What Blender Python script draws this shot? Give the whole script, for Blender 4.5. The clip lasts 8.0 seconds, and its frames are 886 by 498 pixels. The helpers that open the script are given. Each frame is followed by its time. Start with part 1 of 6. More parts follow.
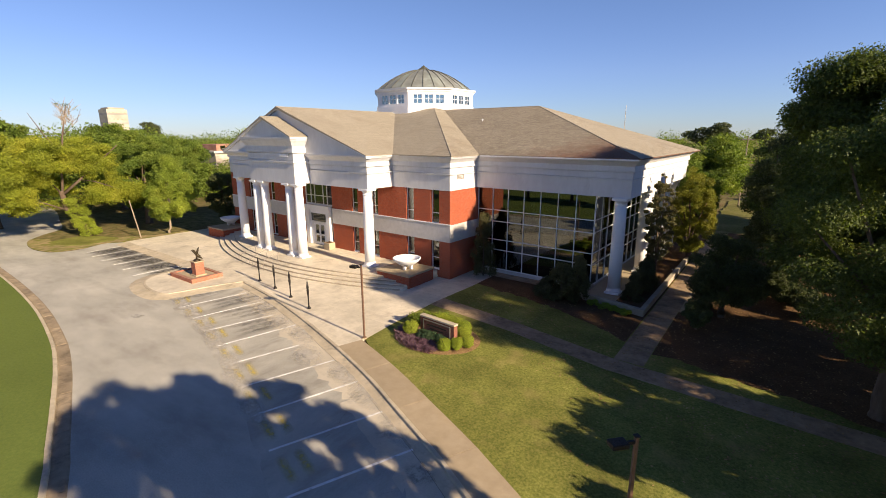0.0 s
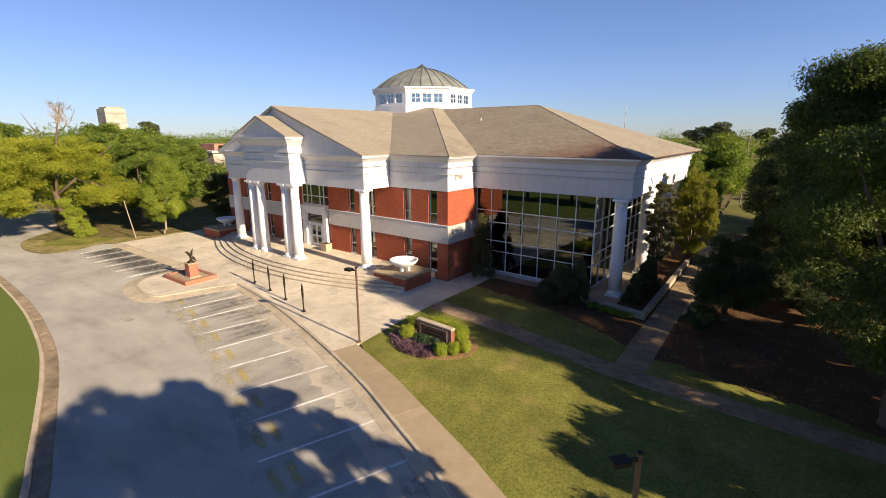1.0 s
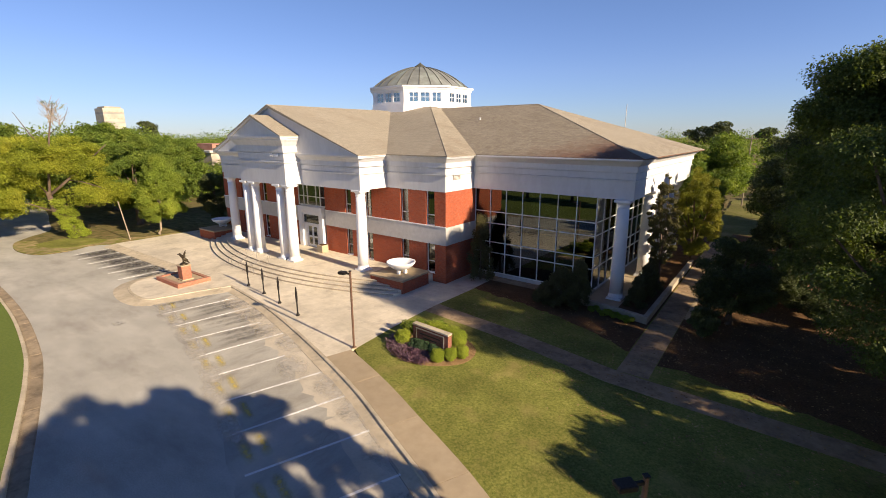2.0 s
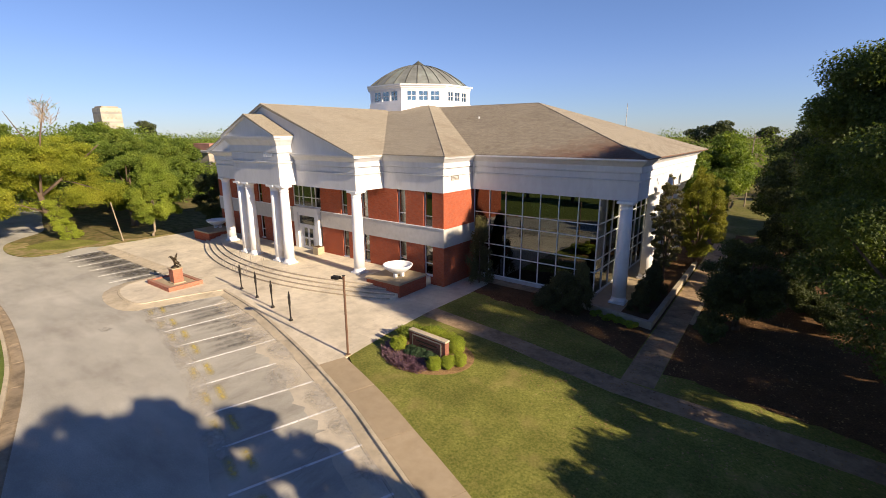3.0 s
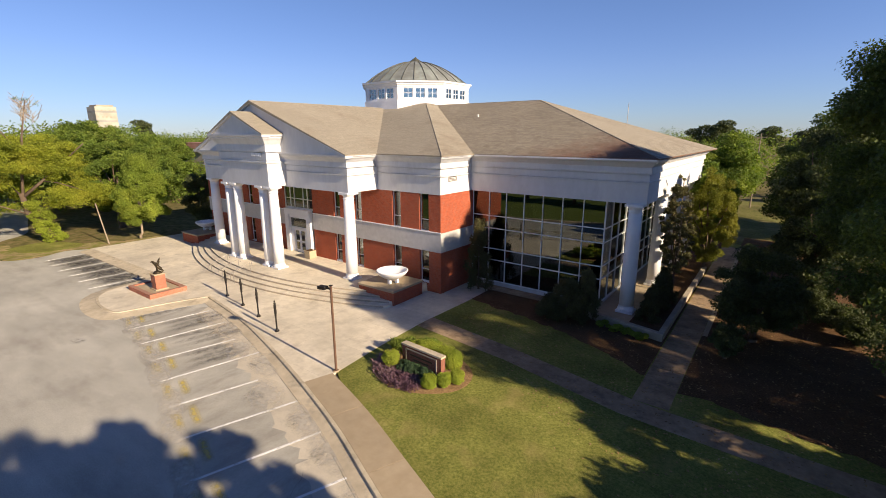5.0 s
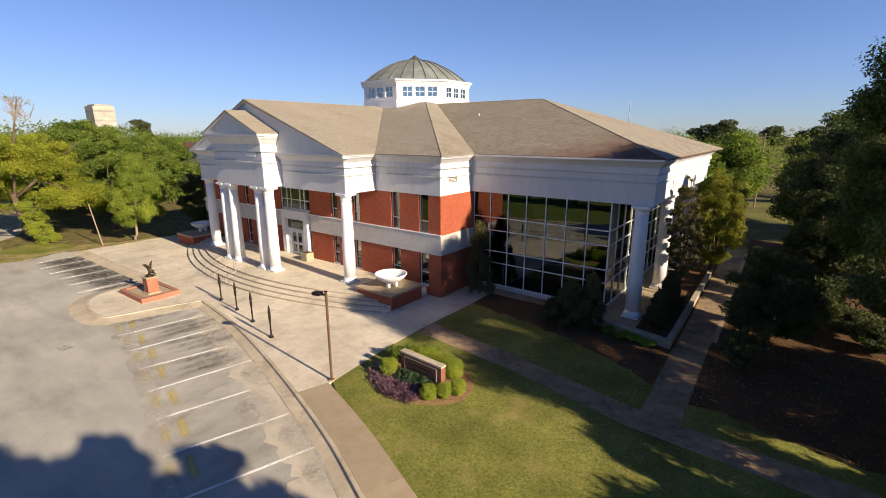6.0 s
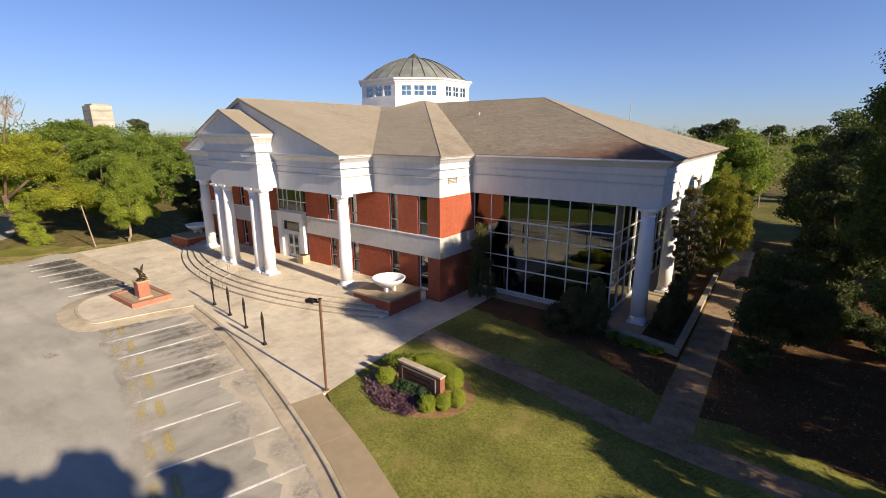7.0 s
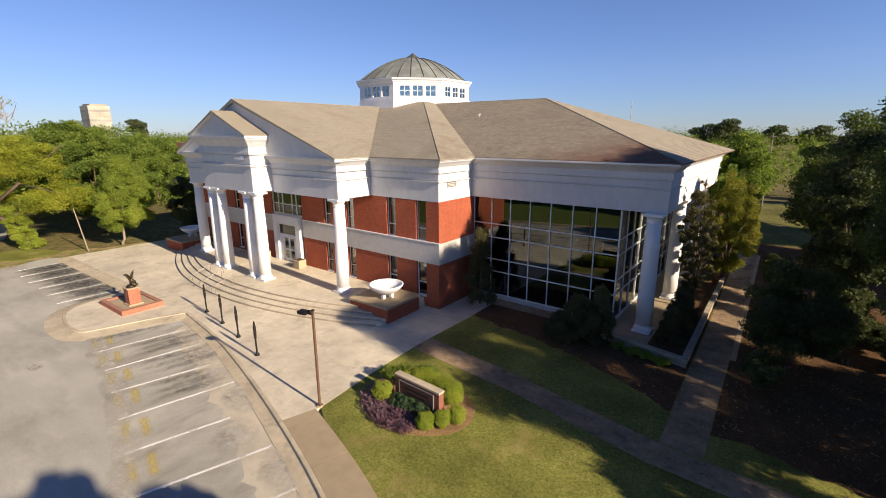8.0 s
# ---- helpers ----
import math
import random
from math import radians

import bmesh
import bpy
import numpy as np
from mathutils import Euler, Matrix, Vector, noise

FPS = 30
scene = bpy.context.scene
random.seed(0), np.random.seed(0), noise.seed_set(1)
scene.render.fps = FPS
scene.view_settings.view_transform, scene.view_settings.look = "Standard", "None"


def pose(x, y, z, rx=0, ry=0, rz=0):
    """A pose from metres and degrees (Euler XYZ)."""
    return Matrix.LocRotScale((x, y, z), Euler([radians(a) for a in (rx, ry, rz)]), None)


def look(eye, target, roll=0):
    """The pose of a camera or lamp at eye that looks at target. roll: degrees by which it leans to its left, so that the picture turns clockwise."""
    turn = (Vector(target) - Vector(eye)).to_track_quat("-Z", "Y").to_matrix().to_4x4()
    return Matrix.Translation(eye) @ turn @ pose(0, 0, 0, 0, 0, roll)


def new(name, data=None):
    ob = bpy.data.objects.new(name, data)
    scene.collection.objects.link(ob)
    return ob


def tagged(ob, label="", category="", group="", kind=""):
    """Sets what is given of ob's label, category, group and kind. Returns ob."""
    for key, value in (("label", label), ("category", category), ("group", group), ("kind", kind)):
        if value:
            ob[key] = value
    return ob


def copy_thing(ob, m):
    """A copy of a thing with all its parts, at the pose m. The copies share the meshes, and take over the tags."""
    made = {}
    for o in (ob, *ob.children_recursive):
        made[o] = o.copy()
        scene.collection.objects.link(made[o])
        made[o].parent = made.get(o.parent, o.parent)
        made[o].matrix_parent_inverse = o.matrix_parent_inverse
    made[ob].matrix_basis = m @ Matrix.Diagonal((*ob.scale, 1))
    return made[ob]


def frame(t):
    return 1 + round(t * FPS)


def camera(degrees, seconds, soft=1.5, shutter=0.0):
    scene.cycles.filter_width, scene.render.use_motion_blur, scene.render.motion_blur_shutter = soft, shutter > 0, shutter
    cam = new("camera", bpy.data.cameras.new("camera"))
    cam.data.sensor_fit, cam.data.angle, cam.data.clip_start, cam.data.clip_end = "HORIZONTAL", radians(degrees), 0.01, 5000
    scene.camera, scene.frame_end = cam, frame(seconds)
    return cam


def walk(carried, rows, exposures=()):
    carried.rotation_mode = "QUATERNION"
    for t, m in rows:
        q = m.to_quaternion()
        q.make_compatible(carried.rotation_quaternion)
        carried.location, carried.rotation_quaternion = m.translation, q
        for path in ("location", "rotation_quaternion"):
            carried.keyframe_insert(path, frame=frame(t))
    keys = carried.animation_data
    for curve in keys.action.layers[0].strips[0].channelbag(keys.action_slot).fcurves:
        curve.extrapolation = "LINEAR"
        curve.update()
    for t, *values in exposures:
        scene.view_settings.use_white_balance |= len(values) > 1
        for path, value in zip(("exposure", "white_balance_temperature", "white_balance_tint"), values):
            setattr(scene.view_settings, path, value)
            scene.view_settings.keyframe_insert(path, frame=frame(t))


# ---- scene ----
cam = camera(87.92, 8.0, soft=0.9)
PATH = [
    (0, (0.598, -1.248, 11.513), (-5.153, 6.572, 9.109), -0.10),
    (0.5, (0.505, -0.982, 11.521), (-5.245, 6.837, 9.111), -0.12),
    (1, (0.379, -0.652, 11.528), (-5.371, 7.166, 9.112), -0.13),
    (1.5, (0.245, -0.321, 11.522), (-5.505, 7.494, 9.102), -0.12),
    (3, (-0.345, 0.893, 11.495), (-6.095, 8.706, 9.064), -0.19),
    (3.5, (-0.582, 1.302, 11.478), (-6.326, 9.116, 9.042), -0.19),
    (4, (-0.806, 1.713, 11.456), (-6.543, 9.533, 9.019), -0.16),
    (4.5, (-1.043, 2.100, 11.432), (-6.779, 9.921, 8.995), -0.14),
    (6, (-1.862, 3.232, 11.394), (-7.598, 11.050, 8.949), -0.14),
    (6.5, (-2.123, 3.604, 11.392), (-7.858, 11.421, 8.941), -0.15),
    (7, (-2.392, 4.003, 11.409), (-8.124, 11.821, 8.953), -0.17),
    (7.5, (-2.635, 4.383, 11.459), (-8.368, 12.198, 8.998), -0.17),
    (8, (-2.913, 4.801, 11.566), (-8.641, 12.619, 9.104), -0.20),
]
walk(cam, [(t, look(eye, target, roll)) for t, eye, target, roll in PATH],
     exposures=[(0, 1.0, 6780, 13), (8, 0.82, 6420, 13)])

# ---- light ----
SUN_EL, SUN_AZ = 22.9, 95.2
world = bpy.data.worlds.new("world")
scene.world = world
world.use_nodes = True
wn = world.node_tree.nodes
sky = wn.new("ShaderNodeTexSky")
sky.sky_type = "NISHITA"
sky.sun_disc = False
sky.sun_elevation, sky.sun_rotation = radians(SUN_EL), radians(SUN_AZ)
sky.air_density, sky.dust_density, sky.ozone_density = 1.0, 0.0, 3.5
wn["Background"].inputs["Strength"].default_value = 0.06
tint = wn.new("ShaderNodeMix")
tint.data_type, tint.blend_type = "RGBA", "MULTIPLY"
tint.inputs[0].default_value = 1.0
wco, wsep, wramp = wn.new("ShaderNodeTexCoord"), wn.new("ShaderNodeSeparateXYZ"), wn.new("ShaderNodeValToRGB")
world.node_tree.links.new(wco.outputs["Generated"], wsep.inputs[0])
world.node_tree.links.new(wsep.outputs[2], wramp.inputs[0])
wramp.color_ramp.elements[0].position, wramp.color_ramp.elements[0].color = 0.0, (0.58, 0.71, 1.08, 1)
wramp.color_ramp.elements[1].position, wramp.color_ramp.elements[1].color = 0.4, (0.9, 0.93, 1.1, 1)
mid_sky = wramp.color_ramp.elements.new(0.12)
mid_sky.color = (0.78, 0.81, 1.13, 1)
high_sky = wramp.color_ramp.elements.new(0.65)
high_sky.color = (0.3, 0.36, 0.6, 1)
world.node_tree.links.new(wramp.outputs[0], tint.inputs[7])
world.node_tree.links.new(sky.outputs[0], tint.inputs[6])
toward = wn.new("ShaderNodeMapRange")
toward.inputs["From Min"].default_value, toward.inputs["From Max"].default_value = -0.9, 0.2
toward.inputs["To Min"].default_value, toward.inputs["To Max"].default_value = 0.94, 1.2
world.node_tree.links.new(wsep.outputs[0], toward.inputs["Value"])
glow = wn.new("ShaderNodeMix")
glow.data_type, glow.blend_type = "RGBA", "MULTIPLY"
glow.inputs[0].default_value = 1.0
world.node_tree.links.new(tint.outputs[2], glow.inputs[6])
world.node_tree.links.new(toward.outputs[0], glow.inputs[7])
world.node_tree.links.new(glow.outputs[2], wn["Background"].inputs["Color"])
sun_data = bpy.data.lights.new("sun", "SUN")
sun_data.energy, sun_data.angle, sun_data.color = 4.9, radians(0.55), (1.0, 0.83, 0.6)
sun = new("sun", sun_data)
_el, _az = radians(SUN_EL), radians(SUN_AZ)
SUN_DIR = Vector((math.sin(_az) * math.cos(_el), math.cos(_az) * math.cos(_el), math.sin(_el)))
sun.matrix_basis = look(SUN_DIR * 200, (0, 0, 0))


# ---- materials ----
def ramp_node(nt, cols):
    r = nt.nodes.new("ShaderNodeValToRGB")
    el = r.color_ramp.elements
    while len(el) < len(cols):
        el.new(0.5)
    lo, hi = (0.3, 0.7) if len(cols) > 1 else (0, 1)
    for i, c in enumerate(cols):
        el[i].position = lo + (hi - lo) * i / max(1, len(cols) - 1)
        el[i].color = (*c, 1)
    return r


def noise_node(nt, vec, scale, detail=6.0, rough=0.6):
    n = nt.nodes.new("ShaderNodeTexNoise")
    n.inputs["Scale"].default_value, n.inputs["Detail"].default_value, n.inputs["Roughness"].default_value = scale, detail, rough
    nt.links.new(vec, n.inputs["Vector"])
    return n.outputs["Fac"]


def math_node(nt, op, a, b):
    n = nt.nodes.new("ShaderNodeMath")
    n.operation = op
    for i, v in enumerate((a, b)):
        if isinstance(v, (int, float)):
            n.inputs[i].default_value = v
        else:
            nt.links.new(v, n.inputs[i])
    return n.outputs[0]


def mix_col(nt, fac, a, b, mode="MIX"):
    n = nt.nodes.new("ShaderNodeMix")
    n.data_type, n.blend_type = "RGBA", mode
    for sock, v in ((n.inputs[0], fac), (n.inputs[6], a), (n.inputs[7], b)):
        if isinstance(v, (int, float)):
            sock.default_value = v
        elif isinstance(v, tuple):
            sock.default_value = (*v, 1)
        else:
            nt.links.new(v, sock)
    return n.outputs[2]


def band_fac(nt, fac, lo, hi):
    """0 below lo, 1 above hi."""
    n = nt.nodes.new("ShaderNodeMapRange")
    n.inputs["From Min"].default_value, n.inputs["From Max"].default_value = lo, hi
    nt.links.new(fac, n.inputs["Value"])
    return n.outputs[0]


def mat(name, cols, scale=4.0, rough=0.8, bump=0.15, bump_scale=40.0, wide=0.25, wide_scale=0.25, metal=0.0, spec=0.3,
        stain=None, stain_at=(0.56, 0.7), stain_scale=0.5, vary=0.0, island=0.0, thin=0.0, thin_col=None, bricks=None, flat=False, stretch=(1, 1, 1), low=None):
    """A surface: grain between cols, wide tonal drift, stains with a shape of their own, fine relief.
    bricks = (length, height, joint, joint colour, contrast) lays courses over upright or sloped faces.
    low = (colour, way, start, lo, hi) is a patchy tint that grows along a direction."""
    m = bpy.data.materials.new(name)
    m.use_nodes = True
    nt = m.node_tree
    bsdf = nt.nodes["Principled BSDF"]
    tc = nt.nodes.new("ShaderNodeTexCoord")
    mp = nt.nodes.new("ShaderNodeMapping")
    mp.inputs["Scale"].default_value = stretch
    nt.links.new(tc.outputs["Object"], mp.inputs["Vector"])
    vec = mp.outputs[0]
    grain = noise_node(nt, vec, scale)
    rp = ramp_node(nt, cols)
    nt.links.new(grain, rp.inputs[0])
    col = rp.outputs[0]
    if stain:
        f = band_fac(nt, noise_node(nt, vec, stain_scale, 8, 0.65), *stain_at)
        col = mix_col(nt, f, col, stain)
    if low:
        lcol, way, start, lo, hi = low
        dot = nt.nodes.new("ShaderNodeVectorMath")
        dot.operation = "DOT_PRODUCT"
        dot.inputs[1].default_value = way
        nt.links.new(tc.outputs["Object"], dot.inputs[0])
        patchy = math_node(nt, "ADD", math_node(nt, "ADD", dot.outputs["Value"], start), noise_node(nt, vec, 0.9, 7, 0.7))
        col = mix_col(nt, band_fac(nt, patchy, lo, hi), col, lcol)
    height = noise_node(nt, vec, bump_scale, 4)
    if bricks:
        length, high, joint, jcol, contrast = bricks
        sep = nt.nodes.new("ShaderNodeSeparateXYZ")
        nt.links.new(tc.outputs["Object"], sep.inputs[0])
        com = nt.nodes.new("ShaderNodeCombineXYZ")
        nt.links.new(sep.outputs[0] if flat else math_node(nt, "ADD", sep.outputs[0], sep.outputs[1]), com.inputs[0])
        nt.links.new(sep.outputs[1 if flat else 2], com.inputs[1])
        bt = nt.nodes.new("ShaderNodeTexBrick")
        nt.links.new(com.outputs[0], bt.inputs["Vector"])
        bt.inputs["Scale"].default_value = 1.0
        bt.inputs["Brick Width"].default_value, bt.inputs["Row Height"].default_value = length, high
        bt.inputs["Mortar Size"].default_value = joint
        bt.inputs["Color1"].default_value = (1 - contrast,) * 3 + (1,)
        bt.inputs["Color2"].default_value = (1 + contrast,) * 3 + (1,)
        bt.inputs["Mortar"].default_value = (1, 1, 1, 1)
        col = mix_col(nt, 1.0, col, bt.outputs["Color"], "MULTIPLY")
        col = mix_col(nt, bt.outputs["Fac"], col, jcol)
        height = math_node(nt, "SUBTRACT", height, bt.outputs["Fac"])
    if wide:
        w = noise_node(nt, vec, wide_scale, 5)
        f = nt.nodes.new("ShaderNodeMapRange")
        f.inputs["From Min"].default_value, f.inputs["From Max"].default_value = 0.3, 0.7
        f.inputs["To Min"].default_value, f.inputs["To Max"].default_value = 1 - wide, 1 + wide
        nt.links.new(w, f.inputs["Value"])
        col = mix_col(nt, 1.0, col, f.outputs[0], "MULTIPLY")
    if vary or island:
        if island:
            src = nt.nodes.new("ShaderNodeNewGeometry").outputs["Random Per Island"]
        else:
            src = nt.nodes.new("ShaderNodeObjectInfo").outputs["Random"]
        f = nt.nodes.new("ShaderNodeMapRange")
        a = vary or island
        f.inputs["To Min"].default_value, f.inputs["To Max"].default_value = 1 - a, 1 + a
        nt.links.new(src, f.inputs["Value"])
        col = mix_col(nt, 1.0, col, f.outputs[0], "MULTIPLY")
    nt.links.new(col, bsdf.inputs["Base Color"])
    bsdf.inputs["Roughness"].default_value, bsdf.inputs["Metallic"].default_value = rough, metal
    bsdf.inputs["Specular IOR Level"].default_value = spec
    if bump:
        b = nt.nodes.new("ShaderNodeBump")
        b.inputs["Strength"].default_value, b.inputs["Distance"].default_value = bump, 0.05
        nt.links.new(height, b.inputs["Height"])
        nt.links.new(b.outputs[0], bsdf.inputs["Normal"])
    if thin:
        tr = nt.nodes.new("ShaderNodeBsdfTranslucent")
        tcol = mix_col(nt, 1.0, col, thin_col or (1.0, 1.0, 0.5), "MULTIPLY")
        nt.links.new(tcol, tr.inputs["Color"])
        mx = nt.nodes.new("ShaderNodeMixShader")
        mx.inputs[0].default_value = thin
        nt.links.new(bsdf.outputs[0], mx.inputs[1])
        nt.links.new(tr.outputs[0], mx.inputs[2])
        nt.links.new(mx.outputs[0], nt.nodes["Material Output"].inputs["Surface"])
    return m


def glass_mat(name, tint, ior):
    """A coated window pane: a clear reflection over a tinted view."""
    m = bpy.data.materials.new(name)
    m.use_nodes = True
    nt = m.node_tree
    nt.nodes.remove(nt.nodes["Principled BSDF"])
    fr = nt.nodes.new("ShaderNodeFresnel")
    fr.inputs["IOR"].default_value = ior
    gl = nt.nodes.new("ShaderNodeBsdfGlossy")
    gl.inputs["Roughness"].default_value = 0.015
    gl.inputs["Color"].default_value = (0.92, 0.97, 0.95, 1)
    tr = nt.nodes.new("ShaderNodeBsdfTransparent")
    tr.inputs["Color"].default_value = (*tint, 1)
    mx = nt.nodes.new("ShaderNodeMixShader")
    nt.links.new(fr.outputs[0], mx.inputs[0])
    nt.links.new(tr.outputs[0], mx.inputs[1])
    nt.links.new(gl.outputs[0], mx.inputs[2])
    nt.links.new(mx.outputs[0], nt.nodes["Material Output"].inputs["Surface"])
    return m


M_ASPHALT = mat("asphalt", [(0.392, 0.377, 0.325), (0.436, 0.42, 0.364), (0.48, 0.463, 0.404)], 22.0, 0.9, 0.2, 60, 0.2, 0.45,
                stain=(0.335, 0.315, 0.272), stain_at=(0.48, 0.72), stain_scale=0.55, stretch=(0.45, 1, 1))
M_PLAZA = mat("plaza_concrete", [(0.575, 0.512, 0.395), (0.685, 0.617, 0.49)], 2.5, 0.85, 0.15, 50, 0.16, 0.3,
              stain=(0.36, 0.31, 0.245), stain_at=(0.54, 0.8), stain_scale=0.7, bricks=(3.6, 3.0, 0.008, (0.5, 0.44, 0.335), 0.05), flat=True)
M_RISER = mat("dark_riser", [(0.33, 0.28, 0.21), (0.44, 0.375, 0.285)], 3.0, 0.9, 0.2, 40, 0.2, 0.6)
M_WALK = mat("walk_concrete", [(0.385, 0.305, 0.2), (0.44, 0.355, 0.24)], 2.0, 0.88, 0.2, 50, 0.12, 0.4,
             stain=(0.31, 0.245, 0.165), stain_at=(0.58, 0.8), stain_scale=0.8, vary=0.06)
# Path concrete: tree shade is put into the darker base colour; stains are leaf litter.
M_PATH = mat("shade_toned_path", [(0.27, 0.19, 0.115), (0.335, 0.243, 0.152), (0.41, 0.305, 0.198)], 3.0, 0.92, 0.3, 50, 0.25, 0.5,
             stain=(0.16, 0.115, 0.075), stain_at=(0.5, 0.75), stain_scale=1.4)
M_DIRT = mat("packed_dirt", [(0.29, 0.22, 0.115), (0.4, 0.31, 0.165)], 2.0, 0.95, 0.4, 30, 0.2, 0.3, spec=0.1,
             stain=(0.19, 0.2, 0.045), stain_at=(0.42, 0.6), stain_scale=0.9)
M_STRAW = mat("dry_pine_straw", [(0.17, 0.1, 0.05), (0.32, 0.2, 0.1), (0.46, 0.31, 0.17)], 22.0, 0.95, 0.9, 45, 0.25, 1.2, spec=0.1)
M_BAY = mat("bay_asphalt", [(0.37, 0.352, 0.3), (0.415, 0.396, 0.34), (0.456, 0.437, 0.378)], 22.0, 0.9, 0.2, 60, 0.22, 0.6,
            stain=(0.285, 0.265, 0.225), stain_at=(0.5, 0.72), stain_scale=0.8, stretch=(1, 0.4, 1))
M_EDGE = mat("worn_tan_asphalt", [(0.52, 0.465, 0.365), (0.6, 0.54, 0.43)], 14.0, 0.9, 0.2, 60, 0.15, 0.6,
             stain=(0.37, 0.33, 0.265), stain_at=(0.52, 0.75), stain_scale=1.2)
M_CRACK = mat("crack_dirt", [(0.09, 0.082, 0.07), (0.2, 0.185, 0.16)], 3.0, 0.95, 0.0)
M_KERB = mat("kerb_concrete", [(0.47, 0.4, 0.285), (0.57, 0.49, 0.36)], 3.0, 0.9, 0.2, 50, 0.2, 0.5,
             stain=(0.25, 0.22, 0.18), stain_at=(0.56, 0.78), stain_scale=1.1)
M_LAWN = mat("lawn_grass", [(0.115, 0.13, 0.028), (0.196, 0.206, 0.046), (0.29, 0.272, 0.08)], 11.0, 0.95, 0.6, 30, 0.32, 0.35, spec=0.1,
             stain=(0.335, 0.27, 0.1), stain_at=(0.54, 0.8), stain_scale=0.45)
M_LAWN2 = mat("mown_grass", [(0.115, 0.16, 0.036), (0.155, 0.196, 0.046)], 7.0, 0.95, 0.6, 30, 0.12, 0.12, spec=0.1)
M_ROUGH = mat("rough_grass", [(0.08, 0.08, 0.025), (0.16, 0.14, 0.055), (0.25, 0.19, 0.1)], 1.2, 0.95, 0.7, 20, 0.3, 0.05, spec=0.1,
              stain=(0.16, 0.11, 0.05), stain_at=(0.5, 0.7), stain_scale=0.15)
M_FIELD = mat("worn_field_grass", [(0.085, 0.092, 0.026), (0.15, 0.15, 0.042), (0.215, 0.185, 0.075)], 5.0, 0.95, 0.6, 30, 0.25, 0.2, spec=0.1,
              stain=(0.25, 0.2, 0.1), stain_at=(0.52, 0.75), stain_scale=0.3)
M_MULCH = mat("pine_straw", [(0.06, 0.034, 0.018), (0.125, 0.072, 0.036), (0.19, 0.115, 0.06)], 14.0, 0.95, 0.9, 45, 0.25, 0.8, spec=0.1)
M_BRICK = mat("red_brick", [(0.315, 0.066, 0.028), (0.4, 0.092, 0.038)], 6.0, 0.85, 0.25, 60, 0.1, 0.4,
              bricks=(0.203, 0.0677, 0.006, (0.3, 0.14, 0.1), 0.16))
M_BRICK2 = mat("weathered_brick", [(0.36, 0.125, 0.075), (0.44, 0.17, 0.105)], 6.0, 0.85, 0.25, 60, 0.12, 0.6,
               bricks=(0.203, 0.0677, 0.006, (0.36, 0.2, 0.14), 0.14))
M_STUCCO = mat("white_stucco", [(0.565, 0.565, 0.575), (0.625, 0.625, 0.635)], 3.0, 0.8, 0.08, 80, 0.05, 0.35,
               stain=(0.42, 0.415, 0.415), stain_at=(0.58, 0.85), stain_scale=0.6, stretch=(1, 1, 0.4))
M_SIGN = mat("dark_sign_brick", [(0.19, 0.068, 0.045), (0.25, 0.092, 0.06)], 6.0, 0.85, 0.25, 60, 0.12, 0.6,
             bricks=(0.203, 0.0677, 0.006, (0.25, 0.14, 0.1), 0.16))
M_BAND = mat("cast_band", [(0.5, 0.48, 0.45), (0.58, 0.56, 0.53)], 3.0, 0.85, 0.1, 60, 0.08, 0.4,
             stain=(0.38, 0.36, 0.34), stain_at=(0.6, 0.85), stain_scale=0.7)
M_PAINT = mat("white_paint", [(0.76, 0.76, 0.77), (0.81, 0.81, 0.82)], 3.0, 0.55, 0.03, 60, 0.03, 0.5)
M_ROOF = mat("roof_shingles", [(0.315, 0.28, 0.215), (0.355, 0.318, 0.248)], 5.0, 0.95, 0.3, 45, 0.06, 0.18,
             bricks=(0.3, 0.055, 0.006, (0.2, 0.165, 0.125), 0.07), stain=(0.21, 0.16, 0.115), stain_at=(0.56, 0.8), stain_scale=0.25)
# Wing shingles: a red-brown tint grows toward the eave and the low corner.
M_ROOF_WING = mat("wing_roof_shingles", [(0.262, 0.228, 0.172), (0.325, 0.285, 0.218)], 7.0, 0.95, 0.5, 45, 0.08, 0.4,
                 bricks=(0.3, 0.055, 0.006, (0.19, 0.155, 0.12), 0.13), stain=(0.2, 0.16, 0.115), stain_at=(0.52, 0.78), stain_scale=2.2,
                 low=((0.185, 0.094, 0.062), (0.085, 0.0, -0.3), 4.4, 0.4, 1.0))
M_COPPER = mat("weathered_copper", [(0.152, 0.16, 0.148), (0.205, 0.218, 0.204), (0.265, 0.285, 0.268)], 0.9, 0.55, 0.1, 30, 0.2, 0.5, spec=0.5,
               stain=(0.2, 0.255, 0.22), stain_at=(0.5, 0.75), stain_scale=0.5)
M_SEAM = mat("dark_seam", [(0.07, 0.07, 0.055), (0.11, 0.11, 0.085)], 4.0, 0.6, 0.05)
M_FRAME = mat("pale_aluminium", [(0.72, 0.72, 0.71), (0.78, 0.78, 0.77)], 5.0, 0.45, 0.02, 60, 0.04, 0.5)
M_IRON = mat("dark_iron", [(0.018, 0.016, 0.015), (0.035, 0.03, 0.026)], 20.0, 0.5, 0.2, 60, 0.1, 1.0, metal=0.5)
M_BRONZE = mat("dark_bronze", [(0.05, 0.04, 0.028), (0.11, 0.085, 0.055)], 12.0, 0.45, 0.2, 40, 0.2, 1.0, metal=0.7)
M_POLE = mat("bronze_pole", [(0.16, 0.09, 0.06), (0.2, 0.12, 0.08)], 10.0, 0.45, 0.05, 60, 0.08, 1.0, metal=0.2)
